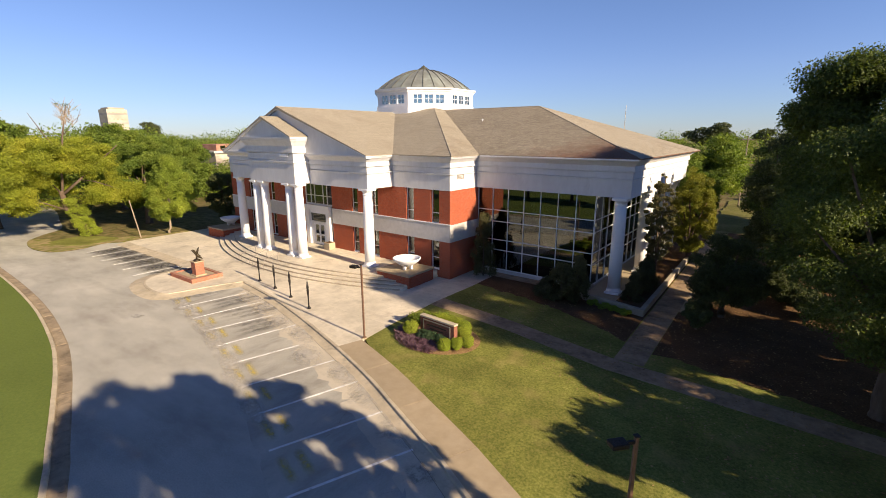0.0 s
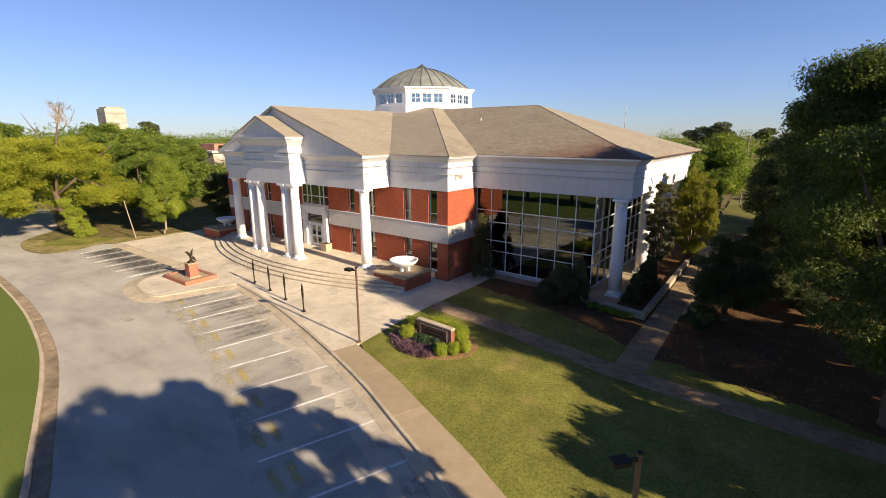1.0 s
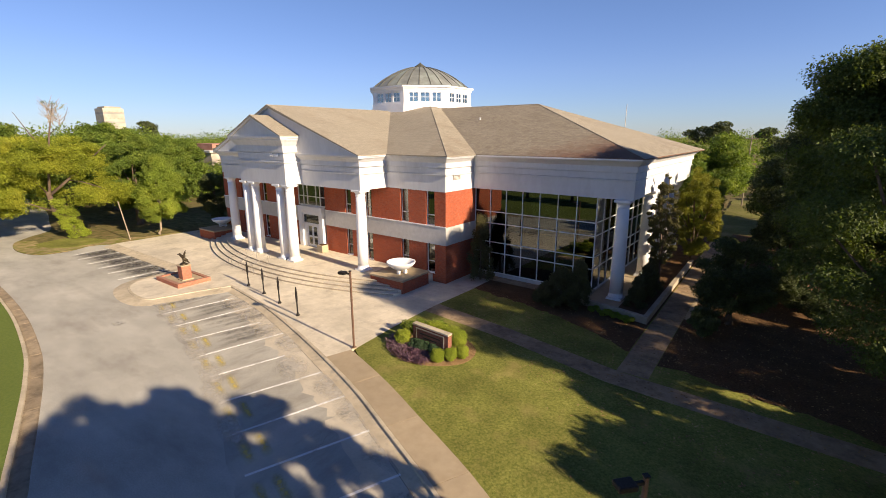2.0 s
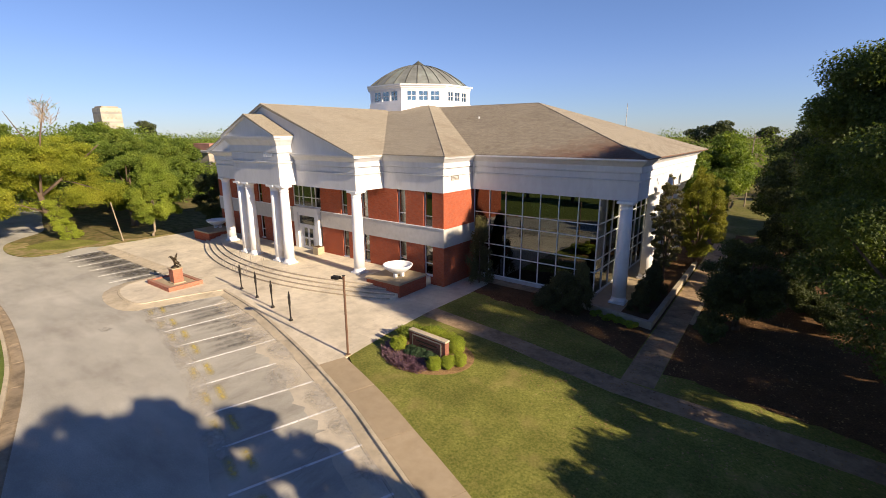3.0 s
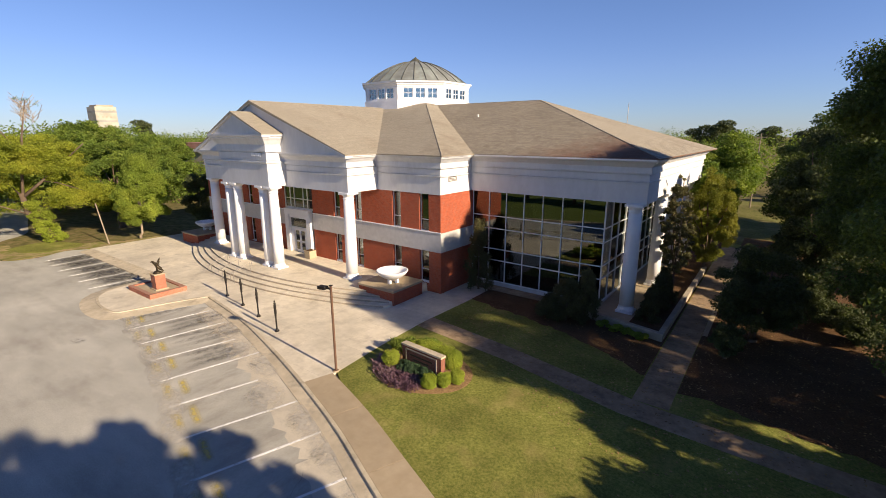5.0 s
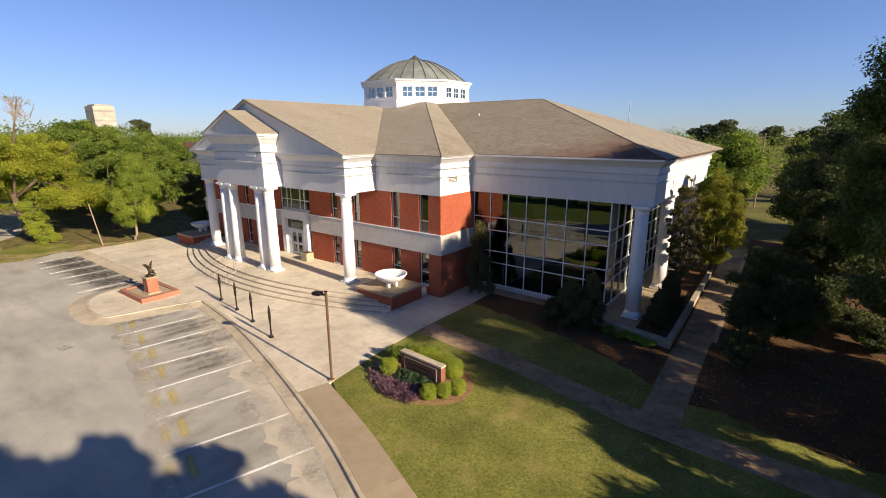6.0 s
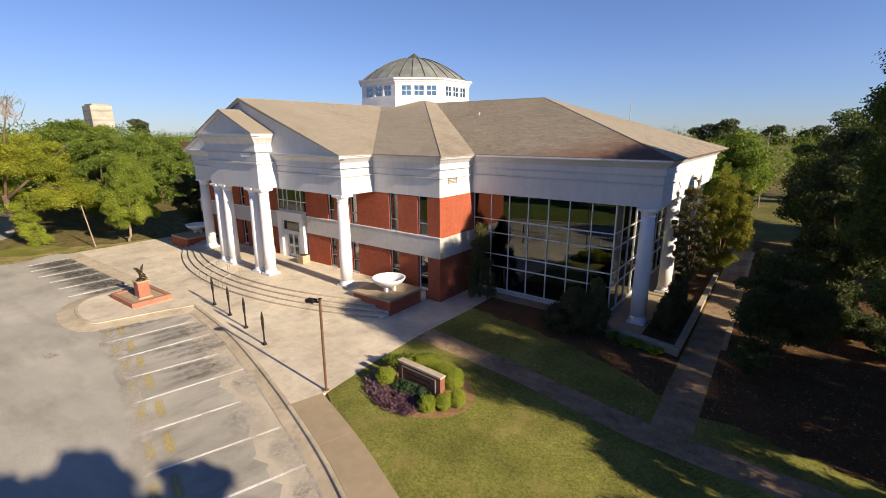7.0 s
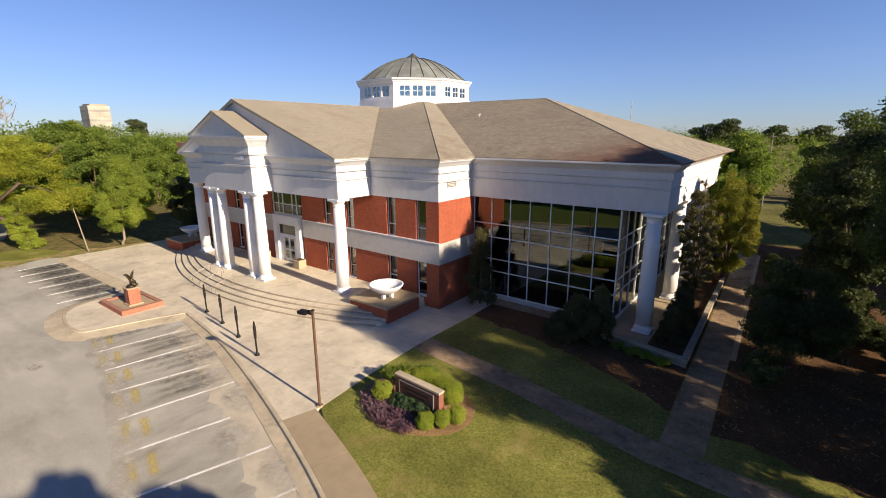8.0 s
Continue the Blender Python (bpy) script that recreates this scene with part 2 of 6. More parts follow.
M_STEEL = mat("brushed_rail", [(0.3, 0.27, 0.23), (0.38, 0.34, 0.3)], 10.0, 0.4, 0.05, 60, 0.05, 1.0, metal=0.4)
M_LINE = mat("worn_white_line", [(0.72, 0.71, 0.68), (0.82, 0.81, 0.78)], 8.0, 0.85, 0.2, 60, 0.1, 0.6,
             stain=(0.33, 0.32, 0.29), stain_at=(0.55, 0.68), stain_scale=3.0)
M_BARK = mat("bark", [(0.09, 0.06, 0.04), (0.17, 0.125, 0.09)], 6.0, 0.95, 0.6, 14, 0.2, 0.6, stretch=(1, 1, 0.25))
M_PALEBARK = mat("pale_bark", [(0.22, 0.17, 0.12), (0.34, 0.28, 0.21)], 6.0, 0.95, 0.5, 14, 0.2, 0.6, stretch=(1, 1, 0.25))
M_INSIDE = mat("interior_plaster", [(0.4, 0.37, 0.32), (0.46, 0.43, 0.38)], 2.0, 0.9, 0.0)
M_CARPET = mat("interior_carpet", [(0.1, 0.09, 0.08), (0.14, 0.12, 0.1)], 8.0, 0.95, 0.0)
M_GLASS = glass_mat("tinted_glass", (0.24, 0.27, 0.255), 2.15)
M_CLEAR = glass_mat("sky_glass", (0.75, 0.85, 0.82), 3.2)
M_TOWER = mat("tower_concrete", [(0.36, 0.34, 0.275), (0.43, 0.405, 0.335)], 0.3, 0.9, 0.0, bricks=(30.0, 3.2, 0.35, (0.31, 0.3, 0.27), 0.03))
M_HOUSEROOF = mat("far_brick", [(0.34, 0.17, 0.12), (0.42, 0.22, 0.16)], 1.0, 0.9, 0.0)
M_HOUSEWALL = mat("far_wall", [(0.5, 0.42, 0.34), (0.56, 0.48, 0.4)], 1.0, 0.9, 0.0)


def decal_mat(name, dark, lo, hi, scale, square=False):
    """A soft-edged stain: dark where a noise inside a round fade is strong, clear elsewhere."""
    m = bpy.data.materials.new(name)
    m.use_nodes = True
    nt = m.node_tree
    bsdf = nt.nodes["Principled BSDF"]
    bsdf.inputs["Base Color"].default_value = (*dark, 1)
    bsdf.inputs["Roughness"].default_value = 0.85
    tc = nt.nodes.new("ShaderNodeTexCoord")
    mp = nt.nodes.new("ShaderNodeMapping")
    mp.inputs["Location"].default_value, mp.inputs["Scale"].default_value = (-1, -1, 0), (2, 2, 0)
    nt.links.new(tc.outputs["Generated"], mp.inputs["Vector"])
    gr = nt.nodes.new("ShaderNodeTexGradient")
    gr.gradient_type = "SPHERICAL"
    nt.links.new(mp.outputs[0], gr.inputs["Vector"])
    edge = band_fac(nt, gr.outputs["Fac"], 0.0, 0.55)
    if square:
        sides = nt.nodes.new("ShaderNodeSeparateXYZ")
        nt.links.new(mp.outputs[0], sides.inputs[0])
        dull = [band_fac(nt, math_node(nt, "SUBTRACT", 1.0, math_node(nt, "ABSOLUTE", sides.outputs[k], 0.0)), 0.0, (0.5, 0.85)[k]) for k in (0, 1)]
        edge = math_node(nt, "MULTIPLY", *dull)
    geo = nt.nodes.new("ShaderNodeNewGeometry")
    n1 = noise_node(nt, geo.outputs["Position"], scale, 8, 0.7)
    fac = math_node(nt, "MULTIPLY", edge, band_fac(nt, n1, lo, hi))
    tr = nt.nodes.new("ShaderNodeBsdfTransparent")
    mx = nt.nodes.new("ShaderNodeMixShader")
    nt.links.new(fac, mx.inputs[0])
    nt.links.new(tr.outputs[0], mx.inputs[1])
    nt.links.new(bsdf.outputs[0], mx.inputs[2])
    nt.links.new(mx.outputs[0], nt.nodes["Material Output"].inputs["Surface"])
    return m


M_STAIN = decal_mat("oil_stain", (0.2, 0.19, 0.17), 0.42, 0.8, 3.5)
M_PALE = decal_mat("worn_pale_patch", (0.6, 0.56, 0.48), 0.28, 0.78, 1.6)
M_YELLOW = decal_mat("faded_yellow_paint", (0.66, 0.52, 0.11), 0.22, 0.8, 4.0, True)
M_GUTTER = mat("stained_gutter_slab", [(0.3, 0.235, 0.155), (0.37, 0.295, 0.2)], 3.0, 0.9, 0.25, 50, 0.2, 0.6,
               stain=(0.17, 0.135, 0.09), stain_at=(0.48, 0.72), stain_scale=1.3, vary=0.16)
M_SOOT = decal_mat("dark_bay_streak", (0.085, 0.08, 0.074), 0.26, 0.72, 2.6)
M_STREAK = decal_mat("tyre_streak", (0.12, 0.115, 0.105), 0.34, 0.95, 2.2)


def leaf_mat(name, cols, thin_col, thin=0.35):
    return mat(name, cols, 0.35, 0.6, 0, 40, 0.18, 0.5, spec=0.25, island=0.35, thin=thin, thin_col=thin_col)


L_GREEN = leaf_mat("leaf_green", [(0.085, 0.135, 0.026), (0.15, 0.21, 0.036), (0.235, 0.28, 0.05)], (1.3, 1.4, 0.4), 0.42)
L_OAK = leaf_mat("leaf_oak", [(0.062, 0.088, 0.024), (0.092, 0.122, 0.032), (0.13, 0.158, 0.042)], (1.3, 1.4, 0.4))
L_DARK = leaf_mat("leaf_dark", [(0.06, 0.075, 0.032), (0.092, 0.108, 0.04)], (1.3, 1.5, 0.5), 0.25)
L_YELLOW = leaf_mat("leaf_yellow_green", [(0.18, 0.22, 0.027), (0.285, 0.32, 0.036), (0.385, 0.38, 0.05)], (1.2, 1.2, 0.3), 0.42)
L_AMBER = leaf_mat("leaf_amber_green", [(0.13, 0.15, 0.024), (0.2, 0.212, 0.03), (0.28, 0.265, 0.042)], (1.2, 1.2, 0.3))
L_LIME = leaf_mat("leaf_lime", [(0.195, 0.255, 0.032), (0.285, 0.34, 0.042), (0.37, 0.405, 0.06)], (1.2, 1.3, 0.4))
L_YOUNG = leaf_mat("leaf_young_green", [(0.15, 0.21, 0.036), (0.24, 0.305, 0.047), (0.345, 0.39, 0.065)], (1.2, 1.3, 0.4), 0.45)
L_PURPLE = leaf_mat("leaf_purple", [(0.08, 0.04, 0.06), (0.14, 0.075, 0.1), (0.24, 0.16, 0.17)], (1.2, 0.8, 1.0), 0.2)
L_OLIVE = leaf_mat("leaf_olive", [(0.07, 0.07, 0.032), (0.105, 0.1, 0.042), (0.15, 0.13, 0.055)], (1.3, 1.3, 0.5), 0.25)
L_FALLEN = leaf_mat("leaf_fallen", [(0.2, 0.12, 0.05), (0.32, 0.21, 0.09), (0.42, 0.32, 0.17)], (1.0, 0.8, 0.4), 0.15)
L_JUNIPER = leaf_mat("leaf_juniper", [(0.04, 0.075, 0.035), (0.065, 0.105, 0.05)], (1.1, 1.3, 0.7), 0.2)


# ---- building blocks ----
def thing(name, loc, label, category, group="", kind=""):
    ob = new(name)
    ob.location = loc
    ob.empty_display_size = 0.3
    return tagged(ob, label, category, group, kind)


def to_mesh(name, bm, material, smooth=False):
    me = bpy.data.meshes.new(name)
    bmesh.ops.recalc_face_normals(bm, faces=bm.faces)
    bm.to_mesh(me)
    bm.free()
    me.materials.append(material)
    if smooth:
        for p in me.polygons:
            p.use_smooth = True
    return me


def part(name, bm, material, parent, label="", smooth=False):
    """Links a bmesh, made in world coordinates, as one mesh under a thing or a part."""
    ob = new(name, bm if isinstance(bm, bpy.types.Mesh) else to_mesh(name, bm, material, smooth))
    ob.parent = parent
    if parent.parent is None:
        ob.matrix_parent_inverse = Matrix.Translation(-parent.location)
    return tagged(ob, label)


def ragged(points, step, amount, seed):
    """The outline of a bed, cut finer and made uneven."""
    rng = random.Random(seed)
    out = []
    for a, b in zip(points, points[1:] + points[:1]):
        n = max(1, int(math.hypot(b[0] - a[0], b[1] - a[1]) / step))
        for k in range(n):
            t = k / n
            out.append((a[0] + (b[0] - a[0]) * t + rng.uniform(-amount, amount), a[1] + (b[1] - a[1]) * t + rng.uniform(-amount, amount)))
    return out


def ragged_line(points, step, amount, seed):
    """The same for an open line."""
    back = math.hypot(points[0][0] - points[-1][0], points[0][1] - points[-1][1])
    return ragged(points, step, amount, seed)[:-max(1, int(back / step))] + [points[-1]]


def structure(name, bm, material, label, category):
    return tagged(new(name, to_mesh(name, bm, material)), label, category, kind="structure")


def box(bm, x0, x1, y0, y1, z0, z1, bevel=0.0):
    made = bmesh.ops.create_cube(bm, size=1.0, matrix=Matrix.Translation(((x0 + x1) / 2, (y0 + y1) / 2, (z0 + z1) / 2)) @ Matrix.Diagonal((x1 - x0, y1 - y0, z1 - z0, 1)))
    if bevel:
        edges = list({e for v in made["verts"] for e in v.link_edges})
        bmesh.ops.bevel(bm, geom=edges, offset=bevel, segments=2, affect="EDGES", profile=0.5)
    return bm


def boxes(rows, bevel=0.0):
    bm = bmesh.new()
    for r in rows:
        box(bm, *r, bevel=bevel)
    return bm


def lathe(bm, profile, centre, seg=24, arc=None):
    """Turns (radius, z) round an upright axis."""
    cx, cy, cz = centre
    rings = []
    for r, z in profile:
        if r < 1e-5:
            rings.append([bm.verts.new((cx, cy, cz + z))])
        else:
            rings.append([bm.verts.new((cx + r * math.cos(2 * math.pi * i / seg), cy + r * math.sin(2 * math.pi * i / seg), cz + z)) for i in range(seg)])
    for a, b in zip(rings, rings[1:]):
        for i in range(seg):
            j = (i + 1) % seg
            q = [a[i % len(a)], a[j % len(a)], b[j % len(b)], b[i % len(b)]]
            q = list(dict.fromkeys(q))
            if len(q) > 2:
                bm.faces.new(q)
    for ring in (rings[0], rings[-1]):
        if len(ring) > 2:
            bm.faces.new(ring)
    return bm


def limb(bm, points, r0, r1, seg=7):
    """A tapered, bent branch through the points."""
    n = len(points)
    rings = []
    for i, p in enumerate(points):
        p = Vector(p)
        d = (Vector(points[min(i + 1, n - 1)]) - Vector(points[max(i - 1, 0)])).normalized()
        a = d.orthogonal().normalized()
        b = d.cross(a)
        r = r0 + (r1 - r0) * i / (n - 1)
        rings.append([bm.verts.new(p + (a * math.cos(2 * math.pi * k / seg) + b * math.sin(2 * math.pi * k / seg)) * r) for k in range(seg)])
    for a, b in zip(rings, rings[1:]):
        ks = min(range(seg), key=lambda s: (a[0].co - b[s].co).length)
        for k in range(seg):
            j = (k + 1) % seg
            bm.faces.new((a[k], a[j], b[(j + ks) % seg], b[(k + ks) % seg]))
    bm.faces.new(rings[0])
    bm.faces.new(rings[-1])
    return bm


def mitres(path):
    """For each point of a plan line, the vector by which one metre to the right of the line moves it."""
    out = []
    n = len(path)
    for i in range(n):
        ns = []
        for a, b in ((i - 1, i), (i, i + 1)):
            if a < 0 or b > n - 1:
                continue
            d = (Vector(path[b][:2]) - Vector(path[a][:2])).normalized()
            ns.append(Vector((d.y, -d.x)))
        if len(ns) == 1:
            out.append(ns[0])
        else:
            s = ns[0] + ns[1]
            out.append(s / max(0.2, s.dot(ns[0])))
    return out


def sweep(bm, path, profile):
    """Runs a closed profile of (out, z) along a plan line; out is to the right of its way."""
    rings = []
    for p, m in zip(path, mitres(path)):
        rings.append([bm.verts.new((p[0] + m.x * o, p[1] + m.y * o, z)) for o, z in profile])
    k = len(profile)
    for a, b in zip(rings, rings[1:]):
        for i in range(k):
            j = (i + 1) % k
            bm.faces.new((a[i], a[j], b[j], b[i]))
    bm.faces.new(rings[0])
    bm.faces.new(rings[-1])
    return bm


def slab(bm, pts, z0, z1):
    """A flat plate with the given outline."""
    top = [bm.verts.new((x, y, z1)) for x, y in pts]
    low = [bm.verts.new((x, y, z0)) for x, y in pts]
    bm.faces.new(top)
    bm.faces.new(low)
    for i in range(len(pts)):
        j = (i + 1) % len(pts)
        bm.faces.new((low[i], low[j], top[j], top[i]))
    return bm


def smooth_line(pts, step=1.0):
    """A Catmull-Rom line through plan points."""
    out = []
    P = [Vector(p) for p in pts]
    P = [2 * P[0] - P[1]] + P + [2 * P[-1] - P[-2]]
    for i in range(1, len(P) - 2):
        n = max(2, int((P[i + 1] - P[i]).length / step))
        for k in range(n):
            t = k / n
            out.append(0.5 * ((2 * P[i]) + (P[i + 1] - P[i - 1]) * t + (2 * P[i - 1] - 5 * P[i] + 4 * P[i + 1] - P[i + 2]) * t * t
                              + (-P[i - 1] + 3 * P[i] - 3 * P[i + 1] + P[i + 2]) * t ** 3))
    out.append(P[-2])
    return [(p.x, p.y) for p in out]


def shifted(path, out):
    return [(p[0] + m.x * out, p[1] + m.y * out) for p, m in zip(path, mitres(path))]


def leaves(name, blobs, count, size, seed, material, shell=0.3, droop=0.0):
    """A crown: many small pointed leaves over and in the clumps (x, y, z, rx, ry, rz)."""
    count, size = count * 2, size * 0.72
    rng = np.random.default_rng(seed)
    B = np.array(blobs, float)
    w = (B[:, 3] * B[:, 4] + B[:, 5] * B[:, 3])
    k = rng.choice(len(B), count, p=w / w.sum())
    d = rng.normal(size=(count, 3))
    d /= np.linalg.norm(d, axis=1)[:, None]
    rad = shell + (1.12 - shell) * rng.random(count) ** 0.75
    rad *= 1 + 0.16 * np.sin(3.1 * d[:, 0] + 5.3 * d[:, 2] + k) * np.cos(4.7 * d[:, 1] - 2.0 * k)
    c = B[k, :3] + d * B[k, 3:] * rad[:, None]
    n = d * 0.6 + rng.normal(size=(count, 3)) * 0.75 + np.array([0, 0, 0.3])
    n /= np.linalg.norm(n, axis=1)[:, None]
    t = np.cross(n, rng.normal(size=(count, 3)))
    t[:, 2] -= droop
    t /= np.linalg.norm(t, axis=1)[:, None]
    b = np.cross(n, t)
    s = size * (0.6 + 0.8 * rng.random(count))[:, None]
    V = np.stack([c - b * s * 0.4 - t * s * 0.4, c + b * s * 0.4 - t * s * 0.4, c + t * s * 0.7 + n * s * 0.12], 1).reshape(-1, 3)
    me = bpy.data.meshes.new(name)
    me.vertices.add(3 * count)
    me.loops.add(3 * count)
    me.polygons.add(count)
    me.vertices.foreach_set("co", V.astype(np.float32).ravel())
    me.loops.foreach_set("vertex_index", np.arange(3 * count, dtype=np.int32))
    me.polygons.foreach_set("loop_start", np.arange(0, 3 * count, 3, dtype=np.int32))
    me.update(calc_edges=True)
    me.materials.append(material)
    return me


def clumps(centre, rx, rz, count, seed, size=0.36, hollow=0.35, flat=0.72, taper=0.0):
    """Clumps in an uneven crown round a centre; taper narrows the crown upwards."""
    rng = np.random.default_rng(seed)
    out = []
    for i in range(count):
        d = rng.normal(size=3)
        d /= np.linalg.norm(d)
        r = hollow + (0.9 - hollow) * rng.random() ** 0.5
        s = rx * size * (0.65 + 0.6 * rng.random())
        w = rx * r * (1.0 - taper * (d[2] * r + 0.35))
        out.append((centre[0] + d[0] * w, centre[1] + d[1] * w, centre[2] + d[2] * rz * r, s, s, s * flat))
    return out


def tree(name, label, at, high, crown_r, crown_low, leaf, count, leaf_size, seed, bark=None, trunk_r=0.25, nclump=26, lean=(0, 0), bare=0, group="", csize=0.36, category="tree", lobes=(), flat=0.72, taper=0.0):
    """A tree: a tapered trunk with limbs under a crown of clumped leaves."""
    rng = random.Random(seed)
    x, y, z = at
    ob = thing(name, at, label, category, group)
    cz = (high + crown_low) / 2
    rz = (high - crown_low) / 2
    cen = (x + lean[0], y + lean[1], z + cz)
    blobs = clumps(cen, crown_r * 0.95, rz * 0.95, nclump, seed, csize, 0.35, flat, taper)
    for k, (dx, dy, up, lr, lz, n) in enumerate(lobes):
        blobs += clumps((x + dx, y + dy, z + up), lr, lz, n, seed + 50 + k, csize * crown_r * 0.8 / lr)
    bm = bmesh.new()
    fork = Vector((x + lean[0] * 0.4, y + lean[1] * 0.4, z + crown_low + rz * 0.3))
    limb(bm, [(x, y, z - 0.1), (x + 0.02, y, z + 0.25), (x + lean[0] * 0.2 + rng.uniform(-.1, .1), y + lean[1] * 0.2, z + crown_low * 0.6), fork], trunk_r * 1.25, trunk_r * 0.75, 10)
    part("trunk", bm, bark or M_BARK, ob, smooth=True)
    for i in range(min(9, nclump)):
        b = blobs[i * len(blobs) // min(9, nclump)]
        tip = Vector(b[:3])
        mid = fork.lerp(tip, 0.5) + Vector((rng.uniform(-.4, .4), rng.uniform(-.4, .4), rng.uniform(-.2, .5))) * crown_r * 0.2
        bm = bmesh.new()
        limb(bm, [fork - Vector((0, 0, 0.3)), fork.lerp(mid, 0.5) + Vector((0, 0, 0.1)), mid, tip], trunk_r * 0.5, 0.03, 6)
        part("limb", bm, bark or M_BARK, ob, smooth=True)
    for i in range(bare):
        a = rng.uniform(0, 6.28)
        p0 = fork.lerp(Vector(cen), 0.7)
        top = Vector((cen[0] + math.cos(a) * crown_r * 0.35, cen[1] + math.sin(a) * crown_r * 0.35, z + high * rng.uniform(1.08, 1.24)))
        bm = bmesh.new()
        limb(bm, [p0, p0.lerp(top, 0.5) + Vector((0.3, 0.2, 0)), top], 0.12, 0.03, 5)
        for s in range(9):
            q = p0.lerp(top, rng.uniform(0.6, 1.0))
            e = q + Vector((rng.uniform(-1, 1), rng.uniform(-1, 1), rng.uniform(0.2, 1.2)))
            limb(bm, [q, q.lerp(e, 0.5) + Vector((0.05, 0, 0.05)), e], 0.035, 0.012, 4)
        part("bare_branch", bm, M_PALEBARK, ob, "leafless grey branch")
    part("crown", leaves("crown", blobs, count, leaf_size, seed, leaf), leaf, ob)
    return ob


def shrub(name, label, at, r, high, leaf, count, leaf_size, seed, group="", nclump=9, csize=0.5, category="shrub"):
    ob = thing(name, at, label, category, group)
    x, y, z = at
    blobs = clumps((x, y, z + high * 0.52), r * 0.75, high * 0.4, nclump, seed, csize, 0.2)
    bm = bmesh.new()
    for i in range(4):
        b = blobs[i % len(blobs)]
        limb(bm, [(x, y, z - 0.05), (x + (b[0] - x) * 0.4, y + (b[1] - y) * 0.4, z + high * 0.3), b[:3]], 0.05, 0.015, 5)
    part("stem", bm, M_BARK, ob)
    part("foliage", leaves("foliage", blobs, count, leaf_size, seed, leaf, 0.7), leaf, ob)
    return ob


def ball_bush(name, label, at, r, high, leaf, count, leaf_size, seed, group):
    """A clipped bush: a round head of small leaves with slight lumps."""
    x, y, z = at
    rng = random.Random(seed)
    ob = thing(name, at, label, "bush", group)
    blobs = [(x, y, z + high * 0.52, r * 0.9, r * 0.9, high * 0.46)]
    for i in range(7):
        a = rng.uniform(0, 6.28)
        blobs.append((x + math.cos(a) * r * 0.5, y + math.sin(a) * r * 0.5, z + high * rng.uniform(0.35, 0.72), r * 0.5, r * 0.5, high * 0.27))
    bm = bmesh.new()
    limb(bm, [(x, y, z - 0.03), (x, y, z + high * 0.5)], 0.05, 0.03, 6)
    part("stem", bm, M_BARK, ob)
    part("foliage", leaves("foliage", blobs, count, leaf_size, seed, leaf, 0.8), leaf, ob)
    return ob


def conifer(name, label, at, r, high, leaf, count, leaf_size, seed, group):
    """A feathery upright evergreen, widest low down."""
    x, y, z = at
    rng = random.Random(seed)
    ob = thing(name, at, label, "shrub", group)
    blobs = []
    for i in range(70):
        t = rng.random() ** 0.85
        a = rng.uniform(0, 6.28)
        rr = r * (1.0 - 0.8 * t) * math.sqrt(rng.random())
        blobs.append((x + math.cos(a) * rr, y + math.sin(a) * rr, z + high * (0.06 + 0.9 * t), r * 0.2, r * 0.2, high * 0.09))
    bm = bmesh.new()
    limb(bm, [(x, y, z - 0.05), (x, y, z + high * 0.85)], 0.08, 0.02, 6)
    part("stem", bm, M_BARK, ob)
    part("foliage", leaves("foliage", blobs, count, leaf_size, seed, leaf, 0.1), leaf, ob)
    return ob


# ---- ground, road, walks ----
CX = -36.75
bm = bmesh.new()
slab(bm, [(-1500, -1500), (1500, -1500), (1500, 1500), (-1500, 1500)], -0.6, -0.05)
structure("ground", bm, M_ROUGH, "rough grass and bare earth running out to the horizon", "ground")

KERB = smooth_line([(-33.2, 17.55), (-27.2, 16.55), (-20.7, 14.85), (-14.93, 13.0), (-11.37, 11.55), (-8.64, 10.4), (-6.96, 9.6), (-2.0, 7.0), (6, 2.2), (16, -5)], 0.8)
ISLAND = smooth_line([(-57, 17.75), (-45, 17.75), (-41.6, 17.7), (-40.9, 16.2), (-40.75, 14.2), (-39.8, 12.9), (-37.5, 12.25), (-35.3, 12.35), (-34.75, 13.2), (-34.0, 15.6), (-33.2, 17.55)], 0.6)
OVAL = smooth_line([(-95, 5.6), (-70, 6.6), (-51.9, 6.6), (-40.5, 6.15), (-32.4, 5.2), (-28.0, 4.3), (-23.65, 3.1), (-20.1, 2.05), (-17.3, 1.2), (-10, -1.6), (0, -6.5), (10, -12)], 1.0)
FARK = smooth_line([(-130, 25.0), (-95, 21.0), (-80, 18.0), (-72.5, 16.2), (-69.5, 13.6), (-66.5, 11.6), (-62.5, 10.9), (-59.5, 11.2), (-58.0, 12.0), (-57.6, 14.0), (-58.6, 16.2), (-57.6, 17.75)], 0.6)

bm = bmesh.new()
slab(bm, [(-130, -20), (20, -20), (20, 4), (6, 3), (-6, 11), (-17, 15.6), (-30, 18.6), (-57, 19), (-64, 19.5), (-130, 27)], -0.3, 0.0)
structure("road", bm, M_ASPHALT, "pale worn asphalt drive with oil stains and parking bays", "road")

